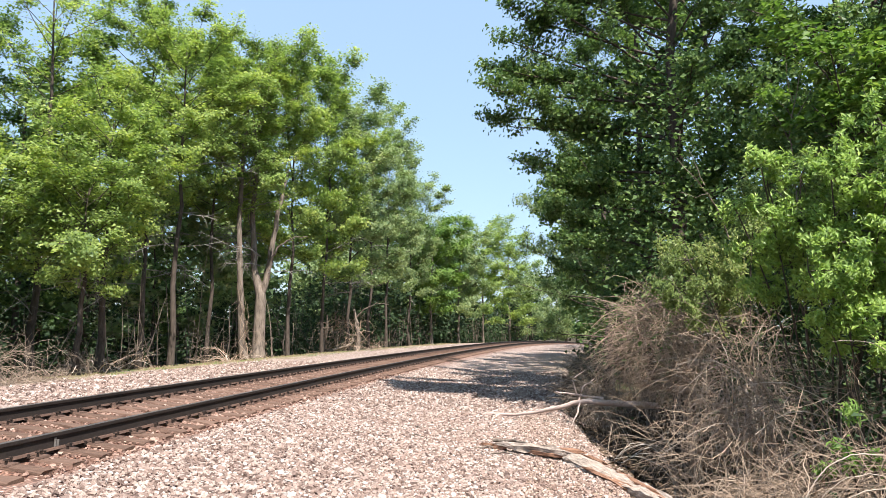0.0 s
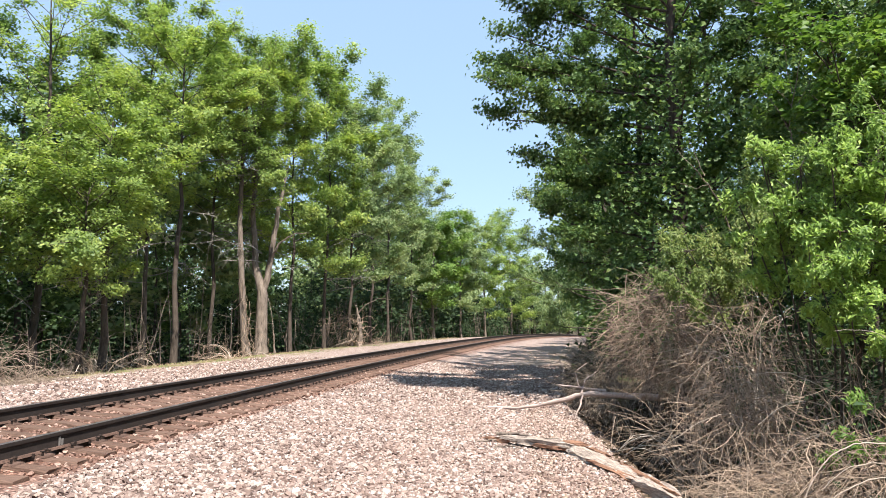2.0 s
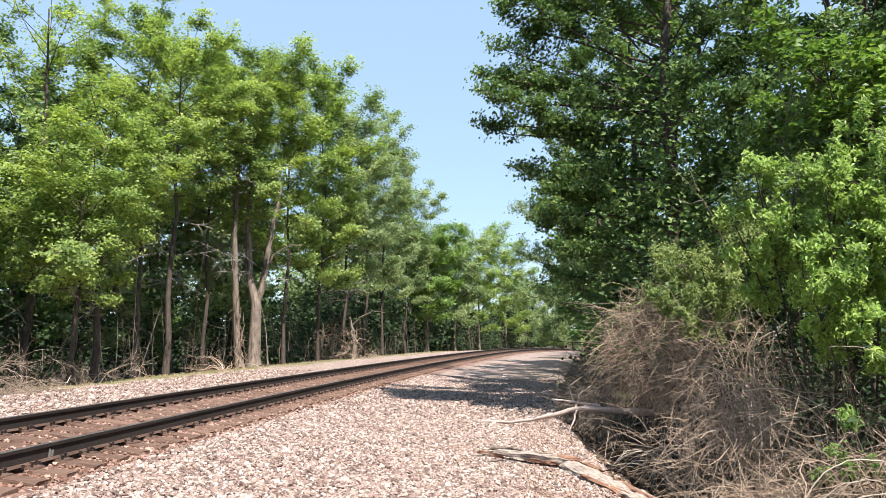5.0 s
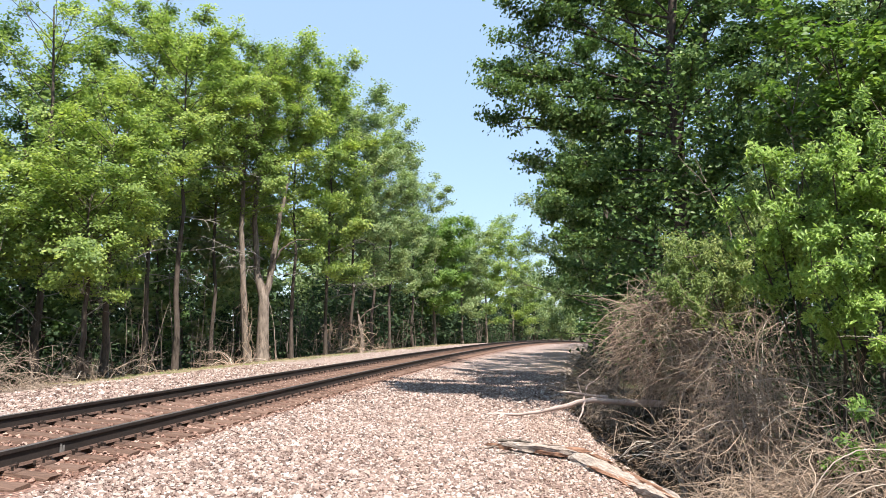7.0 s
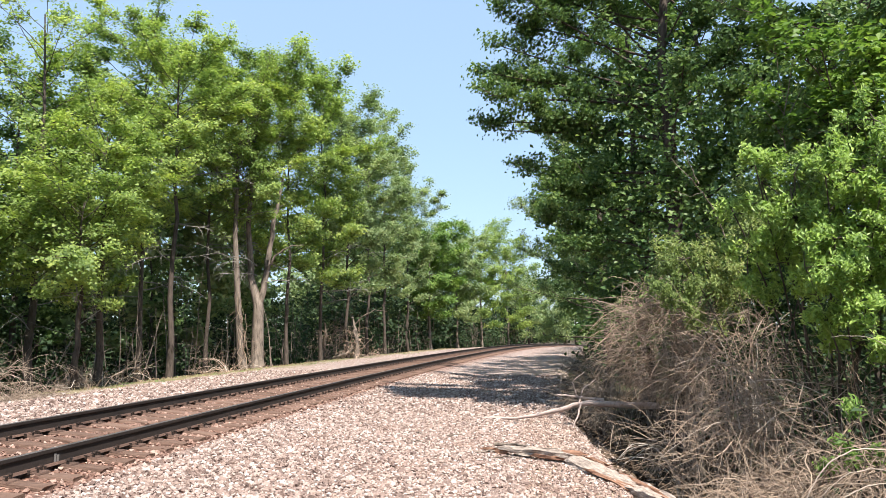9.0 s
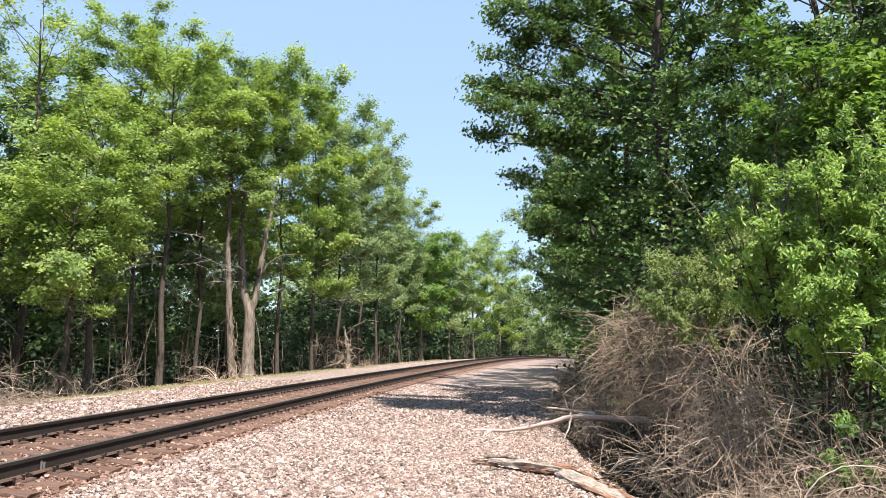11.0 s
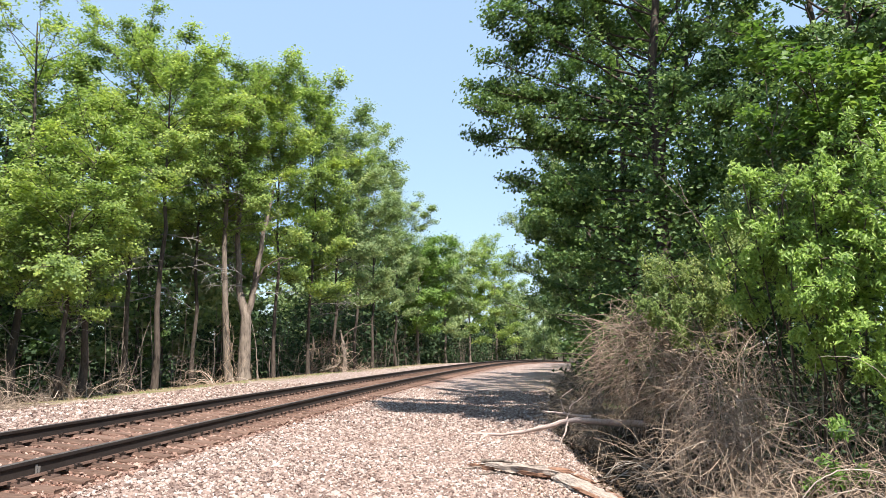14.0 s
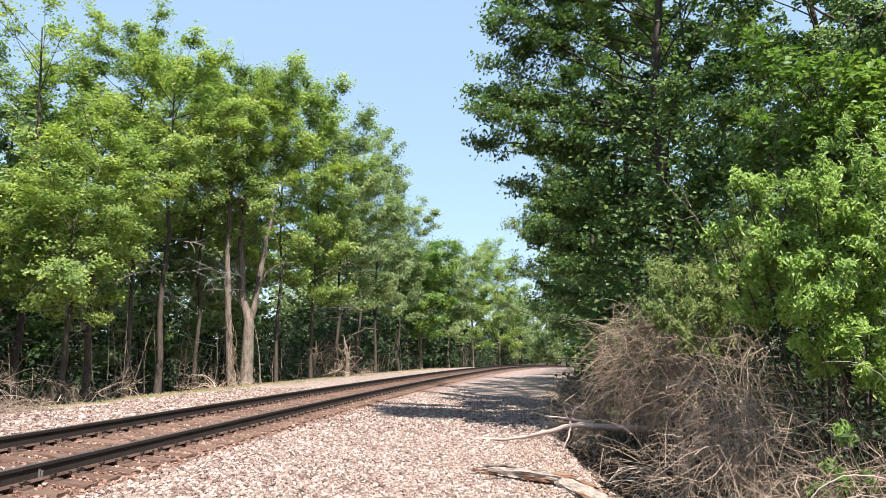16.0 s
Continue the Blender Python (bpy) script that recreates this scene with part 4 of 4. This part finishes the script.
mound("dead_shrub", 305, 4.9, 7.9, (4.4, 7.9, -0.1), (0.9, 0.7, 0.6), 430, "pale tangled brush with long bleached canes", M_DEAD, BRUSH, 0.006)
mound("dead_shrub", 308, 3.7, 16.3, (3.0, 15.7, 0.1), (0.6, 1.1, 0.5), 260, TANGLE, M_CANE, BRUSH, 0.0055)
mound("dead_shrub", 309, 4.3, 19.2, (3.5, 18.6, 0.45), (0.8, 1.3, 0.75), 300, TANGLE, M_CANE, BRUSH, 0.006)
mound("dead_shrub", 306, 3.5, 10.9, (2.85, 10.9, -0.05), (0.65, 0.7, 0.55), 80, TANGLE, M_DEAD, BRUSH, 0.0055)


def leafy_bush(seed, x, y, boughs, count, label, leaf, leaf_len):
    """A shrub whose stems rise bare through the brush and carry leaves on drooping sprays. boughs: centre x, y, z and radius in its own space."""
    rng = np.random.default_rng(seed)
    thing = new("leafy_shrub")
    thing.matrix_basis = pose(x, y, ground_z(x, y) - 0.05)
    wood, crown = Soup(), Soup()
    for bx, by, bz, br in boughs:
        foot = rng.normal(0, 0.2, 3) * [1, 1, 0]
        mid = np.array([bx * 0.35, by * 0.35, bz * 0.6]) + rng.normal(0, 0.12, 3)
        t = np.linspace(0, 1, 9)[:, None]
        line = (1 - t) ** 2 * foot + 2 * t * (1 - t) * mid + t * t * np.array([bx, by, bz])
        wood.tube(line, np.linspace(0.016, 0.007, 9), 6, False)
        spots = []
        for _ in range(int(26 * br)):
            w = rng.normal(0, 1, 3) * [1, 1, 0.75] + [0, 0, 0.35]
            w /= np.linalg.norm(w)
            twig = bend(rng, line[6 + int(rng.integers(0, 3))], w, br * rng.uniform(0.6, 1.1), 6, -0.7, 0.12)
            wood.tube(twig, np.linspace(0.008, 0.003, 6), 3, False)
            for _ in range(3):
                i = int(rng.integers(2, 5))
                spray = bend(rng, twig[i], (twig[i + 1] - twig[i]) * 4 + rng.normal(0, 0.7, 3), br * rng.uniform(0.2, 0.45), 4, -1.0, 0.12)
                spots.append(spray)
        spots = np.array(spots)
        n = int(count * br)
        i, f = rng.integers(0, len(spots), n), rng.uniform(0, 2.999, n)
        j = f.astype(int)
        c = spots[i, j] * (1 - f + j)[:, None] + spots[i, j + 1] * (f - j)[:, None] + rng.normal(0, 0.04, (n, 3))
        leaves(crown, rng, c, rng.normal(0, 0.36, (n, 3)) + [-0.1, -0.42, 0.65], leaf_len, leaf_len * 0.36, 1.2)
    tagged(child("stem_frame", wood.mesh("stem_frame", M_BARK_DARK, True), thing))
    child("foliage", crown.mesh("foliage", leaf), thing)
    return tagged(thing, label, "shrub", "leafy bushes over the ditch")


LEAFY = "bright green leafy shrub arching above the dead brush"
bushes = [
    leafy_bush(400, 4.9, 9.6, [(-1.05, -0.8, 4.35, 0.45), (-1.5, -0.9, 4.1, 0.42), (-1.25, -1.1, 4.55, 0.4), (-0.6, -1.4, 4.35, 0.5), (0.5, -1.4, 4.6, 0.6), (-0.1, -1.6, 4.1, 0.55), (-0.75, -1.0, 4.4, 0.5), (-0.3, -1.2, 4.5, 0.7), (0.2, -1.2, 4.0, 0.7), (-0.5, -1.3, 3.6, 0.55)], 4000, LEAFY, M_LEAF_BUSH, 0.078),
    leafy_bush(401, 5.3, 9.2, [(-0.9, -0.9, 3.2, 0.45), (0.0, -0.9, 3.2, 0.6), (-0.4, -1.0, 4.9, 0.6), (0.2, -0.8, 4.6, 0.8), (-0.3, -1.2, 2.75, 0.4), (-1.3, -1.0, 3.25, 0.45)], 3900, LEAFY, M_LEAF_BUSH, 0.08),
    leafy_bush(402, 4.7, 11.4, [(-1.2, -0.7, 3.6, 0.45), (-1.4, -0.7, 3.2, 0.35), (-0.95, -0.5, 4.0, 0.6), (-0.1, -0.4, 4.3, 0.8), (0.6, -0.5, 4.8, 0.8), (-1.4, -0.2, 3.6, 0.55), (1.4, -0.3, 4.9, 0.9)], 3600, "grey-green small-leaved shrub behind the dead brush", M_LEAF_SMALL, 0.066),
    leafy_bush(403, 4.35, 7.9, [(-0.25, -0.1, 1.45, 0.16), (-0.05, 0.1, 1.75, 0.2), (-0.35, 0.2, 1.15, 0.13)], 1100, "sparse green sprig growing up through the brush", M_LEAF_FRESH, 0.075)]

# dead brush on the far side
FARBRUSH = "dead brush along the wood's edge"
# the first two are coloured darker, standing in for the part shade there
for k, (x, y, sp, h, n) in enumerate([(-11.5, 18.7, 1.5, 2.1, 64), (-10.6, 22.9, 0.8, 1.3, 14), (-10.9, 24.3, 1.0, 1.3, 14), (-11.6, 26.5, 1.5, 1.4, 16), (-8.9, 32.0, 0.6, 1.8, 16), (-5.2, 50.2, 1.2, 1.8, 24)]):
    bramble("dead_shrub", 330 + k, x, y, sp, h, n, "bleached leafless brush at the edge of the wood", M_CANE if k < 2 else M_DEAD, FARBRUSH, twig=0.0085 if k < 2 else 0.0065, side=8, pull=(1.1, -0.2) if k == 0 else (0, 0))


def vine_stump(x, y):
    """The broken uprights of a dead tree, wrapped in a heap of dry vines."""
    rng = np.random.default_rng(91)
    thing = new("dead_stump")
    thing.matrix_basis = pose(x, y, ground_z(x, y) - 0.05)
    for line in ([(-1.05, 0.1, 0, 0.16), (-1.0, 0.1, 0.8, 0.12), (-0.86, 0.05, 1.6, 0.09), (-0.9, 0, 2.35, 0.05)],
                 [(1.1, 0, 0, 0.18), (1.15, 0, 0.9, 0.13), (1.05, 0, 1.8, 0.1), (0.85, 0, 2.7, 0.06)],
                 [(-0.7, -0.3, 0.05, 0.07), (0.0, -0.4, 0.22, 0.08), (0.7, -0.35, 0.5, 0.08), (1.1, -0.2, 1.2, 0.06), (0.95, -0.1, 1.9, 0.04)],
                 [(0.9, 0, 2.1, 0.05), (1.5, -0.2, 2.7, 0.035), (2.3, -0.3, 3.1, 0.02), (3.1, -0.4, 3.0, 0.01)]):
        pts = np.array(line)
        t = np.linspace(0, len(pts) - 1, 4 * len(pts))
        fine = np.stack([np.interp(t, np.arange(len(pts)), pts[:, c]) for c in range(4)], 1)
        fine[1:-1, :3] += rng.normal(0, 0.02, (len(fine) - 2, 3))
        sp = Soup()
        sp.tube(fine[:, :3], fine[:, 3], 8)
        child("upright", sp.mesh("upright", M_BARK, True), thing, "broken weathered trunk")
    sp = Soup()
    for _ in range(150):
        side = rng.choice([-0.95, -0.2, 0.5, 1.05], p=[0.3, 0.15, 0.2, 0.35])
        p = np.array([side + rng.normal(0, 0.22), rng.normal(0, 0.25), rng.uniform(0, 1.9)])
        line = bend(rng, p, rng.normal(0, 0.6, 3) + [0, 0, 0.9], rng.uniform(0.5, 1.6), 8, -2.2 * rng.uniform(0.3, 1.2), 0.2)
        line[:, 2] = np.maximum(line[:, 2], 0.04)
        sp.tube(line, np.linspace(rng.uniform(0.01, 0.02), 0.006, 8), 4, False)
    tagged(child("vine", sp.mesh("vine", M_DEAD, True), thing, "heap of dry tan vines"), kind="stuff")
    return tagged(thing, "broken dead stump wrapped in dry tan vines", "stump")


vine_stump(-6.5, 48.0)


def tufts(name, seed, count, s_range, o_mid, o_dev, size, material, label):
    rng = np.random.default_rng(seed)
    s = rng.uniform(*s_range, count)
    o = o_mid + rng.normal(0, o_dev, count) + 0.5 * np.sin(s * 0.7) + 0.3 * np.sin(s * 1.9)
    x, y = on_track(s, o)
    z = lie(o)
    sp = Soup()
    for _ in range(7):
        px, py = x + rng.normal(0, 0.05, count), y + rng.normal(0, 0.05, count)
        h = size * rng.uniform(0.4, 1.3, count)
        dx, dy = rng.normal(0, 0.5, count) * h, rng.normal(0, 0.5, count) * h
        w = 0.008 + 0.004 * rng.uniform(size=count)
        b0 = np.stack([px - w, py, z - 0.02], 1)
        b1 = np.stack([px + w, py, z - 0.02], 1)
        m1 = np.stack([px + w * 0.7 + dx * 0.4, py + dy * 0.4, z + h * 0.7], 1)
        tp = np.stack([px + dx, py + dy, z + h * 0.9], 1)
        sp.add(np.stack([b0, b1, m1, tp], 1), np.arange(4 * count).reshape(-1, 4))
    return tagged(new(name, sp.mesh(name, material)), label, "grass", kind="stuff")


tufts("dry_grass", 61, 900, (14, 75), -8.6, 0.7, 0.06, M_GRASS, "dry straw-coloured grass along the wood's edge")
tufts("green_grass", 62, 260, (18, 60), -7.9, 0.7, 0.045, M_LEAF_MID, "short green grass along the wood's edge")


def saplings(name, seed, count, s_range, o_range, label):
    """Thin bare stems in the shade under the trees."""
    rng = np.random.default_rng(seed)
    sp = Soup()
    for _ in range(count):
        s, o = rng.uniform(*s_range), rng.uniform(*o_range)
        x, y = on_track(s, o)
        p = np.array([float(x), float(y), float(lie(o)) - 0.05])
        h = rng.uniform(1.5, 5.5)
        line = bend(rng, p, (rng.normal(0, 0.2), rng.normal(0, 0.2), 1), h, 6, 0.1, 0.08)
        r = rng.uniform(0.008, 0.03)
        sp.tube(line, np.linspace(r, r * 0.3, 6), 4, False)
        for _ in range(5):
            k = int(rng.integers(1, 5))
            sp.tube(bend(rng, line[k], (rng.normal(0, 1), rng.normal(0, 1), 0.4), rng.uniform(0.4, 1.3), 4, 0.0, 0.2), np.linspace(r * 0.4, 0.003, 4), 3, False)
    return tagged(new(name, sp.mesh(name, M_BARK)), label, "undergrowth", kind="stuff")


saplings("saplings", 71, 170, (12, 75), (-13, -8.9), "thin bare saplings and twigs in the shade of the wood")
saplings("saplings", 73, 130, (55, 130), (-12, -8.7), "pale thin trunks under the far trees")
saplings("saplings", 72, 60, (14, 50), (7.6, 11), "thin bare saplings and twigs along the ditch")


def litter(name, seed, count, s_range, o_range, size, material, label):
    """Dead leaves lying on the ground."""
    rng = np.random.default_rng(seed)
    o = rng.uniform(*o_range, count)
    s = rng.uniform(*s_range, count)
    x, y = on_track(s, o + swell(s, o))
    c = np.stack([x, y, lie(o) + rough_ground(x, y) + rng.uniform(0.0, 0.05, count)], 1)
    sp = Soup(3)
    leaves(sp, rng, c, rng.normal(0, 0.35, (count, 3)) + [0, 0, 1], size, size * 0.7, 0.0)
    return tagged(new(name, sp.mesh(name, material)), label, "leaf litter", kind="stuff")


litter("leaf_litter", 81, 26000, (7, 30), (5.9, 9.5), 0.09, M_LITTER, "dark brown dead leaves in the ditch")
litter("leaf_litter", 82, 7000, (14, 60), (-11, -8.5), 0.12, M_LITTER, "dark brown dead leaves under the trees")


# ---- fallen wood ----
def limb(name, lines, label, material, sides=8, knots=0.008):
    thing = None
    for k, (pts, r0, r1) in enumerate(lines):
        sp = Soup()
        rng = np.random.default_rng(500 + k)
        pts = np.array(pts, dtype=float)
        t = np.linspace(0, len(pts) - 1, 3 * len(pts))
        fine = np.stack([np.interp(t, np.arange(len(pts)), pts[:, c]) for c in range(3)], 1)
        fine[1:-1] += rng.normal(0, knots, (len(fine) - 2, 3))
        rad = np.linspace(r0, r1, len(fine))[:, None] * rng.uniform(0.82, 1.15, (len(fine), sides))
        sp.tube(fine, rad, sides)
        if thing is None:
            thing = new(name)
        child("limb" if k == 0 else "branch", sp.mesh(name, material, True), thing)
    return tagged(thing, label, "fallen branch", "fallen wood on the ballast edge")


limb("fallen_branch", [
    ([(3.75, 13.3, 0.30), (3.1, 13.4, 0.33), (2.45, 13.5, 0.36), (2.1, 13.6, 0.24), (1.6, 13.9, 0.1), (1.05, 14.3, 0.04), (0.7, 14.6, 0.03)], 0.06, 0.018),
    ([(2.45, 13.5, 0.36), (2.3, 13.2, 0.15), (2.15, 13.0, -0.15)], 0.02, 0.008),
    ([(2.4, 13.5, 0.36), (2.5, 13.6, 0.6), (2.75, 13.7, 0.75)], 0.018, 0.006),
    ([(1.05, 14.3, 0.04), (0.95, 13.9, 0.03), (0.85, 13.4, 0.03)], 0.02, 0.008)],
    "bare pinkish-grey fallen branch lying across the ditch edge", M_BRANCH)


def plank_mesh(rng, length, width0, width1, thick, n=22, ragged=0.012):
    """A split piece of log along its own z: flat and grained above, ragged at the sides and ends."""
    sec = np.array([(-0.5, 0.1), (-0.42, 0.75), (-0.15, 1.0), (0.12, 0.85), (0.4, 0.95), (0.5, 0.2), (0.42, -0.5), (0.1, -0.35), (-0.2, -0.6), (-0.45, -0.4)])
    k = len(sec)
    off = rng.normal(0, ragged, (k, 2))
    v = []
    for i in range(n):
        f = i / (n - 1)
        off = off * 0.75 + rng.normal(0, ragged * 0.7, (k, 2))
        w = width0 + (width1 - width0) * min(1.0, f * 1.6)
        end = 0.25 + 0.75 * min(1.0, f * 9, (1 - f) * 7)
        for (a, b), o in zip(sec, off):
            v.append((a * w * end + o[0], b * thick * 0.5 * end + o[1], f * length + (rng.normal(0, 0.05) if i in (0, n - 1) else 0)))
    sp = Soup()
    i, j = np.meshgrid(np.arange(n - 1), np.arange(k), indexing="ij")
    jn = (j + 1) % k
    sp.add(v, np.stack([i * k + j, (i + 1) * k + j, (i + 1) * k + jn, i * k + jn], -1))
    for base in (0, (n - 1) * k):
        for c in range(0, k - 2, 2):
            sp.q.append(np.array([[base, base + c + 1, base + c + 2, base + (c + 3) % k]], dtype=np.int32))
    return sp


def along(a, b):
    """A pose at a with z towards b and y upwards."""
    d = (Vector(b) - Vector(a)).normalized()
    side = Vector((0, 0, 1)).cross(d).normalized()
    up = d.cross(side)
    m = Matrix((side, up, d)).transposed().to_4x4()
    m.translation = a
    return m


log_rng = np.random.default_rng(77)
split_log = new("split_log")
split_log.matrix_basis = along((1.5, 9.62, 0.06), (2.3, 7.62, -0.16))
child("slab", plank_mesh(log_rng, 2.2, 0.2, 0.30, 0.13, 26, 0.016).mesh("slab", M_LOG), split_log)
for zz, xx, ln, wd, tilt in ((0.7, -0.15, 0.9, 0.09, 3), (1.0, 0.13, 0.8, 0.07, -4), (1.5, 0.0, 0.6, 0.1, 2), (0.15, 0.12, 0.5, 0.05, 9)):
    piece = child("splinter", plank_mesh(log_rng, ln, wd * 0.6, wd, 0.04, 9, 0.008).mesh("splinter", M_LOG_RED), split_log, "reddish rotten splinter")
    piece.matrix_basis = pose(xx, 0.04, zz, 0, tilt, 0)
broken = new("log_piece")
broken.matrix_basis = along((0.74, 10.36, 0.07), (1.6, 9.48, 0.07))
child("slab", plank_mesh(log_rng, 1.22, 0.11, 0.15, 0.11, 16, 0.012).mesh("slab", M_LOG), broken)
for zz, xx, ln, wd, tilt in ((-0.3, -0.02, 0.5, 0.04, -3), (0.15, 0.16, 0.8, 0.05, 6), (0.35, 0.24, 0.8, 0.06, 10), (0.6, -0.07, 0.5, 0.05, -2)):
    piece = child("splinter", plank_mesh(log_rng, ln, wd * 0.6, wd, 0.05, 9, 0.008).mesh("splinter", M_LOG_RED), broken, "reddish rotten splinter")
    piece.matrix_basis = pose(xx, -0.02, zz, 0, tilt, 0)
tagged(broken, "bleached broken piece of log beside a split log", "log", "fallen wood on the ballast edge")
tagged(split_log, "weathered split log rotting on the ballast edge", "log", "fallen wood on the ballast edge")
limb("dead_branch", [
    ([(4.1, 10.7, 2.9), (3.9, 10.5, 3.3), (3.6, 10.3, 3.6), (3.2, 10.1, 3.95)], 0.012, 0.005),
    ([(3.7, 10.3, 3.5), (3.5, 10.3, 3.45), (3.25, 10.2, 3.5)], 0.006, 0.003),
    ([(3.6, 10.2, 3.6), (3.5, 10.2, 3.85), (3.4, 10.2, 4.1)], 0.006, 0.003)],
    "bare dead branch standing out of the leafy brush", M_BARK, 6)
limb("bare_sapling", [
    ([(5.6, 11.6, -0.9), (5.4, 11.2, 1.6), (5.2, 10.9, 3.6), (5.05, 10.7, 4.6), (5.2, 10.5, 5.5)], 0.016, 0.004),
    ([(5.1, 10.75, 4.3), (4.8, 10.6, 4.7), (4.5, 10.5, 5.0)], 0.006, 0.003), ([(5.1, 10.7, 4.6), (5.35, 10.6, 5.1), (5.5, 10.5, 5.3)], 0.006, 0.003),
    ([(5.2, 10.9, 3.7), (4.9, 10.7, 4.0), (4.55, 10.6, 4.15)], 0.006, 0.003), ([(5.08, 10.65, 4.9), (4.95, 10.5, 5.3), (4.9, 10.45, 5.7)], 0.005, 0.003)],
    "thin bare sapling in front of dark leaves", M_BARK, 6)
limb("fallen_branch", [([(3.2, 15.2, 0.25), (2.7, 15.3, 0.32), (2.3, 15.5, 0.36)], 0.035, 0.014), ([(2.7, 15.3, 0.32), (2.6, 15.3, 0.62), (2.85, 15.3, 0.8)], 0.014, 0.005)],
     "short pale branch propped on the ditch brush", M_BRANCH)


def canes(lines, label):
    rng = np.random.default_rng(77)
    for pts, r0, r1 in lines:
        pts = np.array(pts)
        t = np.linspace(0, len(pts) - 1, 3 * len(pts) - 2)
        line = np.stack([np.interp(t, np.arange(len(pts)), pts[:, k]) for k in range(3)], axis=1)
        line[1:-1] = 0.25 * line[:-2] + 0.5 * line[1:-1] + 0.25 * line[2:]
        line[1:] += rng.normal(0, 0.005, (len(line) - 1, 3))
        limb("bleached_cane", [([tuple(p) for p in line], r0 * 0.75, r1 * 0.75)], label, M_CANE_PALE, 6, 0.002)


canes([([(4.95, 7.9, -0.95), (4.6, 7.4, 0.1), (4.2, 7.1, 0.46), (3.8, 7.0, 0.5), (3.5, 6.95, 0.42), (3.25, 6.9, 0.15), (3.1, 6.85, -0.1)], 0.013, 0.005),
       ([(5.0, 7.7, -0.95), (4.6, 7.2, -0.1), (4.2, 7.0, 0.2), (3.75, 6.95, 0.16), (3.4, 6.9, 0.0), (3.15, 6.9, -0.3)], 0.011, 0.004),
       ([(5.2, 8.0, -0.95), (4.9, 7.6, 0.6), (4.5, 7.4, 1.3), (4.1, 7.3, 1.52), (3.75, 7.3, 1.5)], 0.008, 0.003),
       ([(4.9, 7.6, -0.95), (4.4, 7.1, 0.1), (3.95, 6.95, 0.33), (3.6, 6.9, 0.3), (3.35, 6.9, 0.1)], 0.009, 0.004),
       ([(4.3, 9.8, -0.95), (3.9, 9.3, 0.2), (3.4, 9.1, 0.55), (2.9, 9.0, 0.4), (2.5, 9.0, 0.1)], 0.009, 0.004),
       ([(4.3, 9.9, -0.95), (4.1, 9.5, 0.9), (3.7, 9.3, 1.25), (3.2, 9.2, 1.15), (2.85, 9.2, 0.85)], 0.008, 0.003)], "long bleached cane arching out of the dead brush")
limb("bark_strip", [([(0.72, 10.9, 0.05), (1.0, 10.75, 0.07), (1.3, 10.35, 0.05)], 0.028, 0.012)], "curled strip of dark bark on the gravel", M_BARK)
limb("bark_strip", [([(1.15, 10.6, 0.03), (1.5, 10.3, 0.05), (1.75, 10.0, 0.0)], 0.03, 0.012)], "curled strip of dark bark on the gravel", M_BARK)
for sx, sy, dx, dy in ((0.42, 10.35, 0.4, 0.02), (0.05, 12.1, 0.3, 0.05), (-0.5, 11.6, 0.22, -0.2), (0.62, 9.9, 0.35, -0.1), (-0.45, 12.6, 0.12, -0.3)):
    limb("stick", [([(sx, sy, 0.03), (sx + dx * 0.5, sy + dy * 0.5, 0.05), (sx + dx, sy + dy, 0.03)], 0.012, 0.007)], "short dry stick lying on the gravel", M_BARK, 6)
limb("wooden_stake", [([(-8.35, 37.0, 0.2), (-8.36, 37.0, 0.7), (-8.34, 37.0, 1.25)], 0.035, 0.032)], "thin weathered stake at the edge of the wood", M_BARK, 6)


# ---- what the wind moves ----
def motions():
    """Boughs and bushes rock a little in the wind about their roots."""
    for k, thing in enumerate([*bushes, *right_trees[:3], tall[3], tall[5]]):
        part = [c for c in thing.children if c.name.startswith(("foliage", "crown"))][0]
        amp = 0.5 if k < len(bushes) else 0.22
        walk(part, [(t, pose(0, 0, 0, amp * math.sin(1.9 * t + k) * math.sin(0.37 * t + 2 * k), amp * math.sin(1.4 * t + 1.7 * k), 0)) for t in np.arange(0, 16.01, 0.5)])


motions()
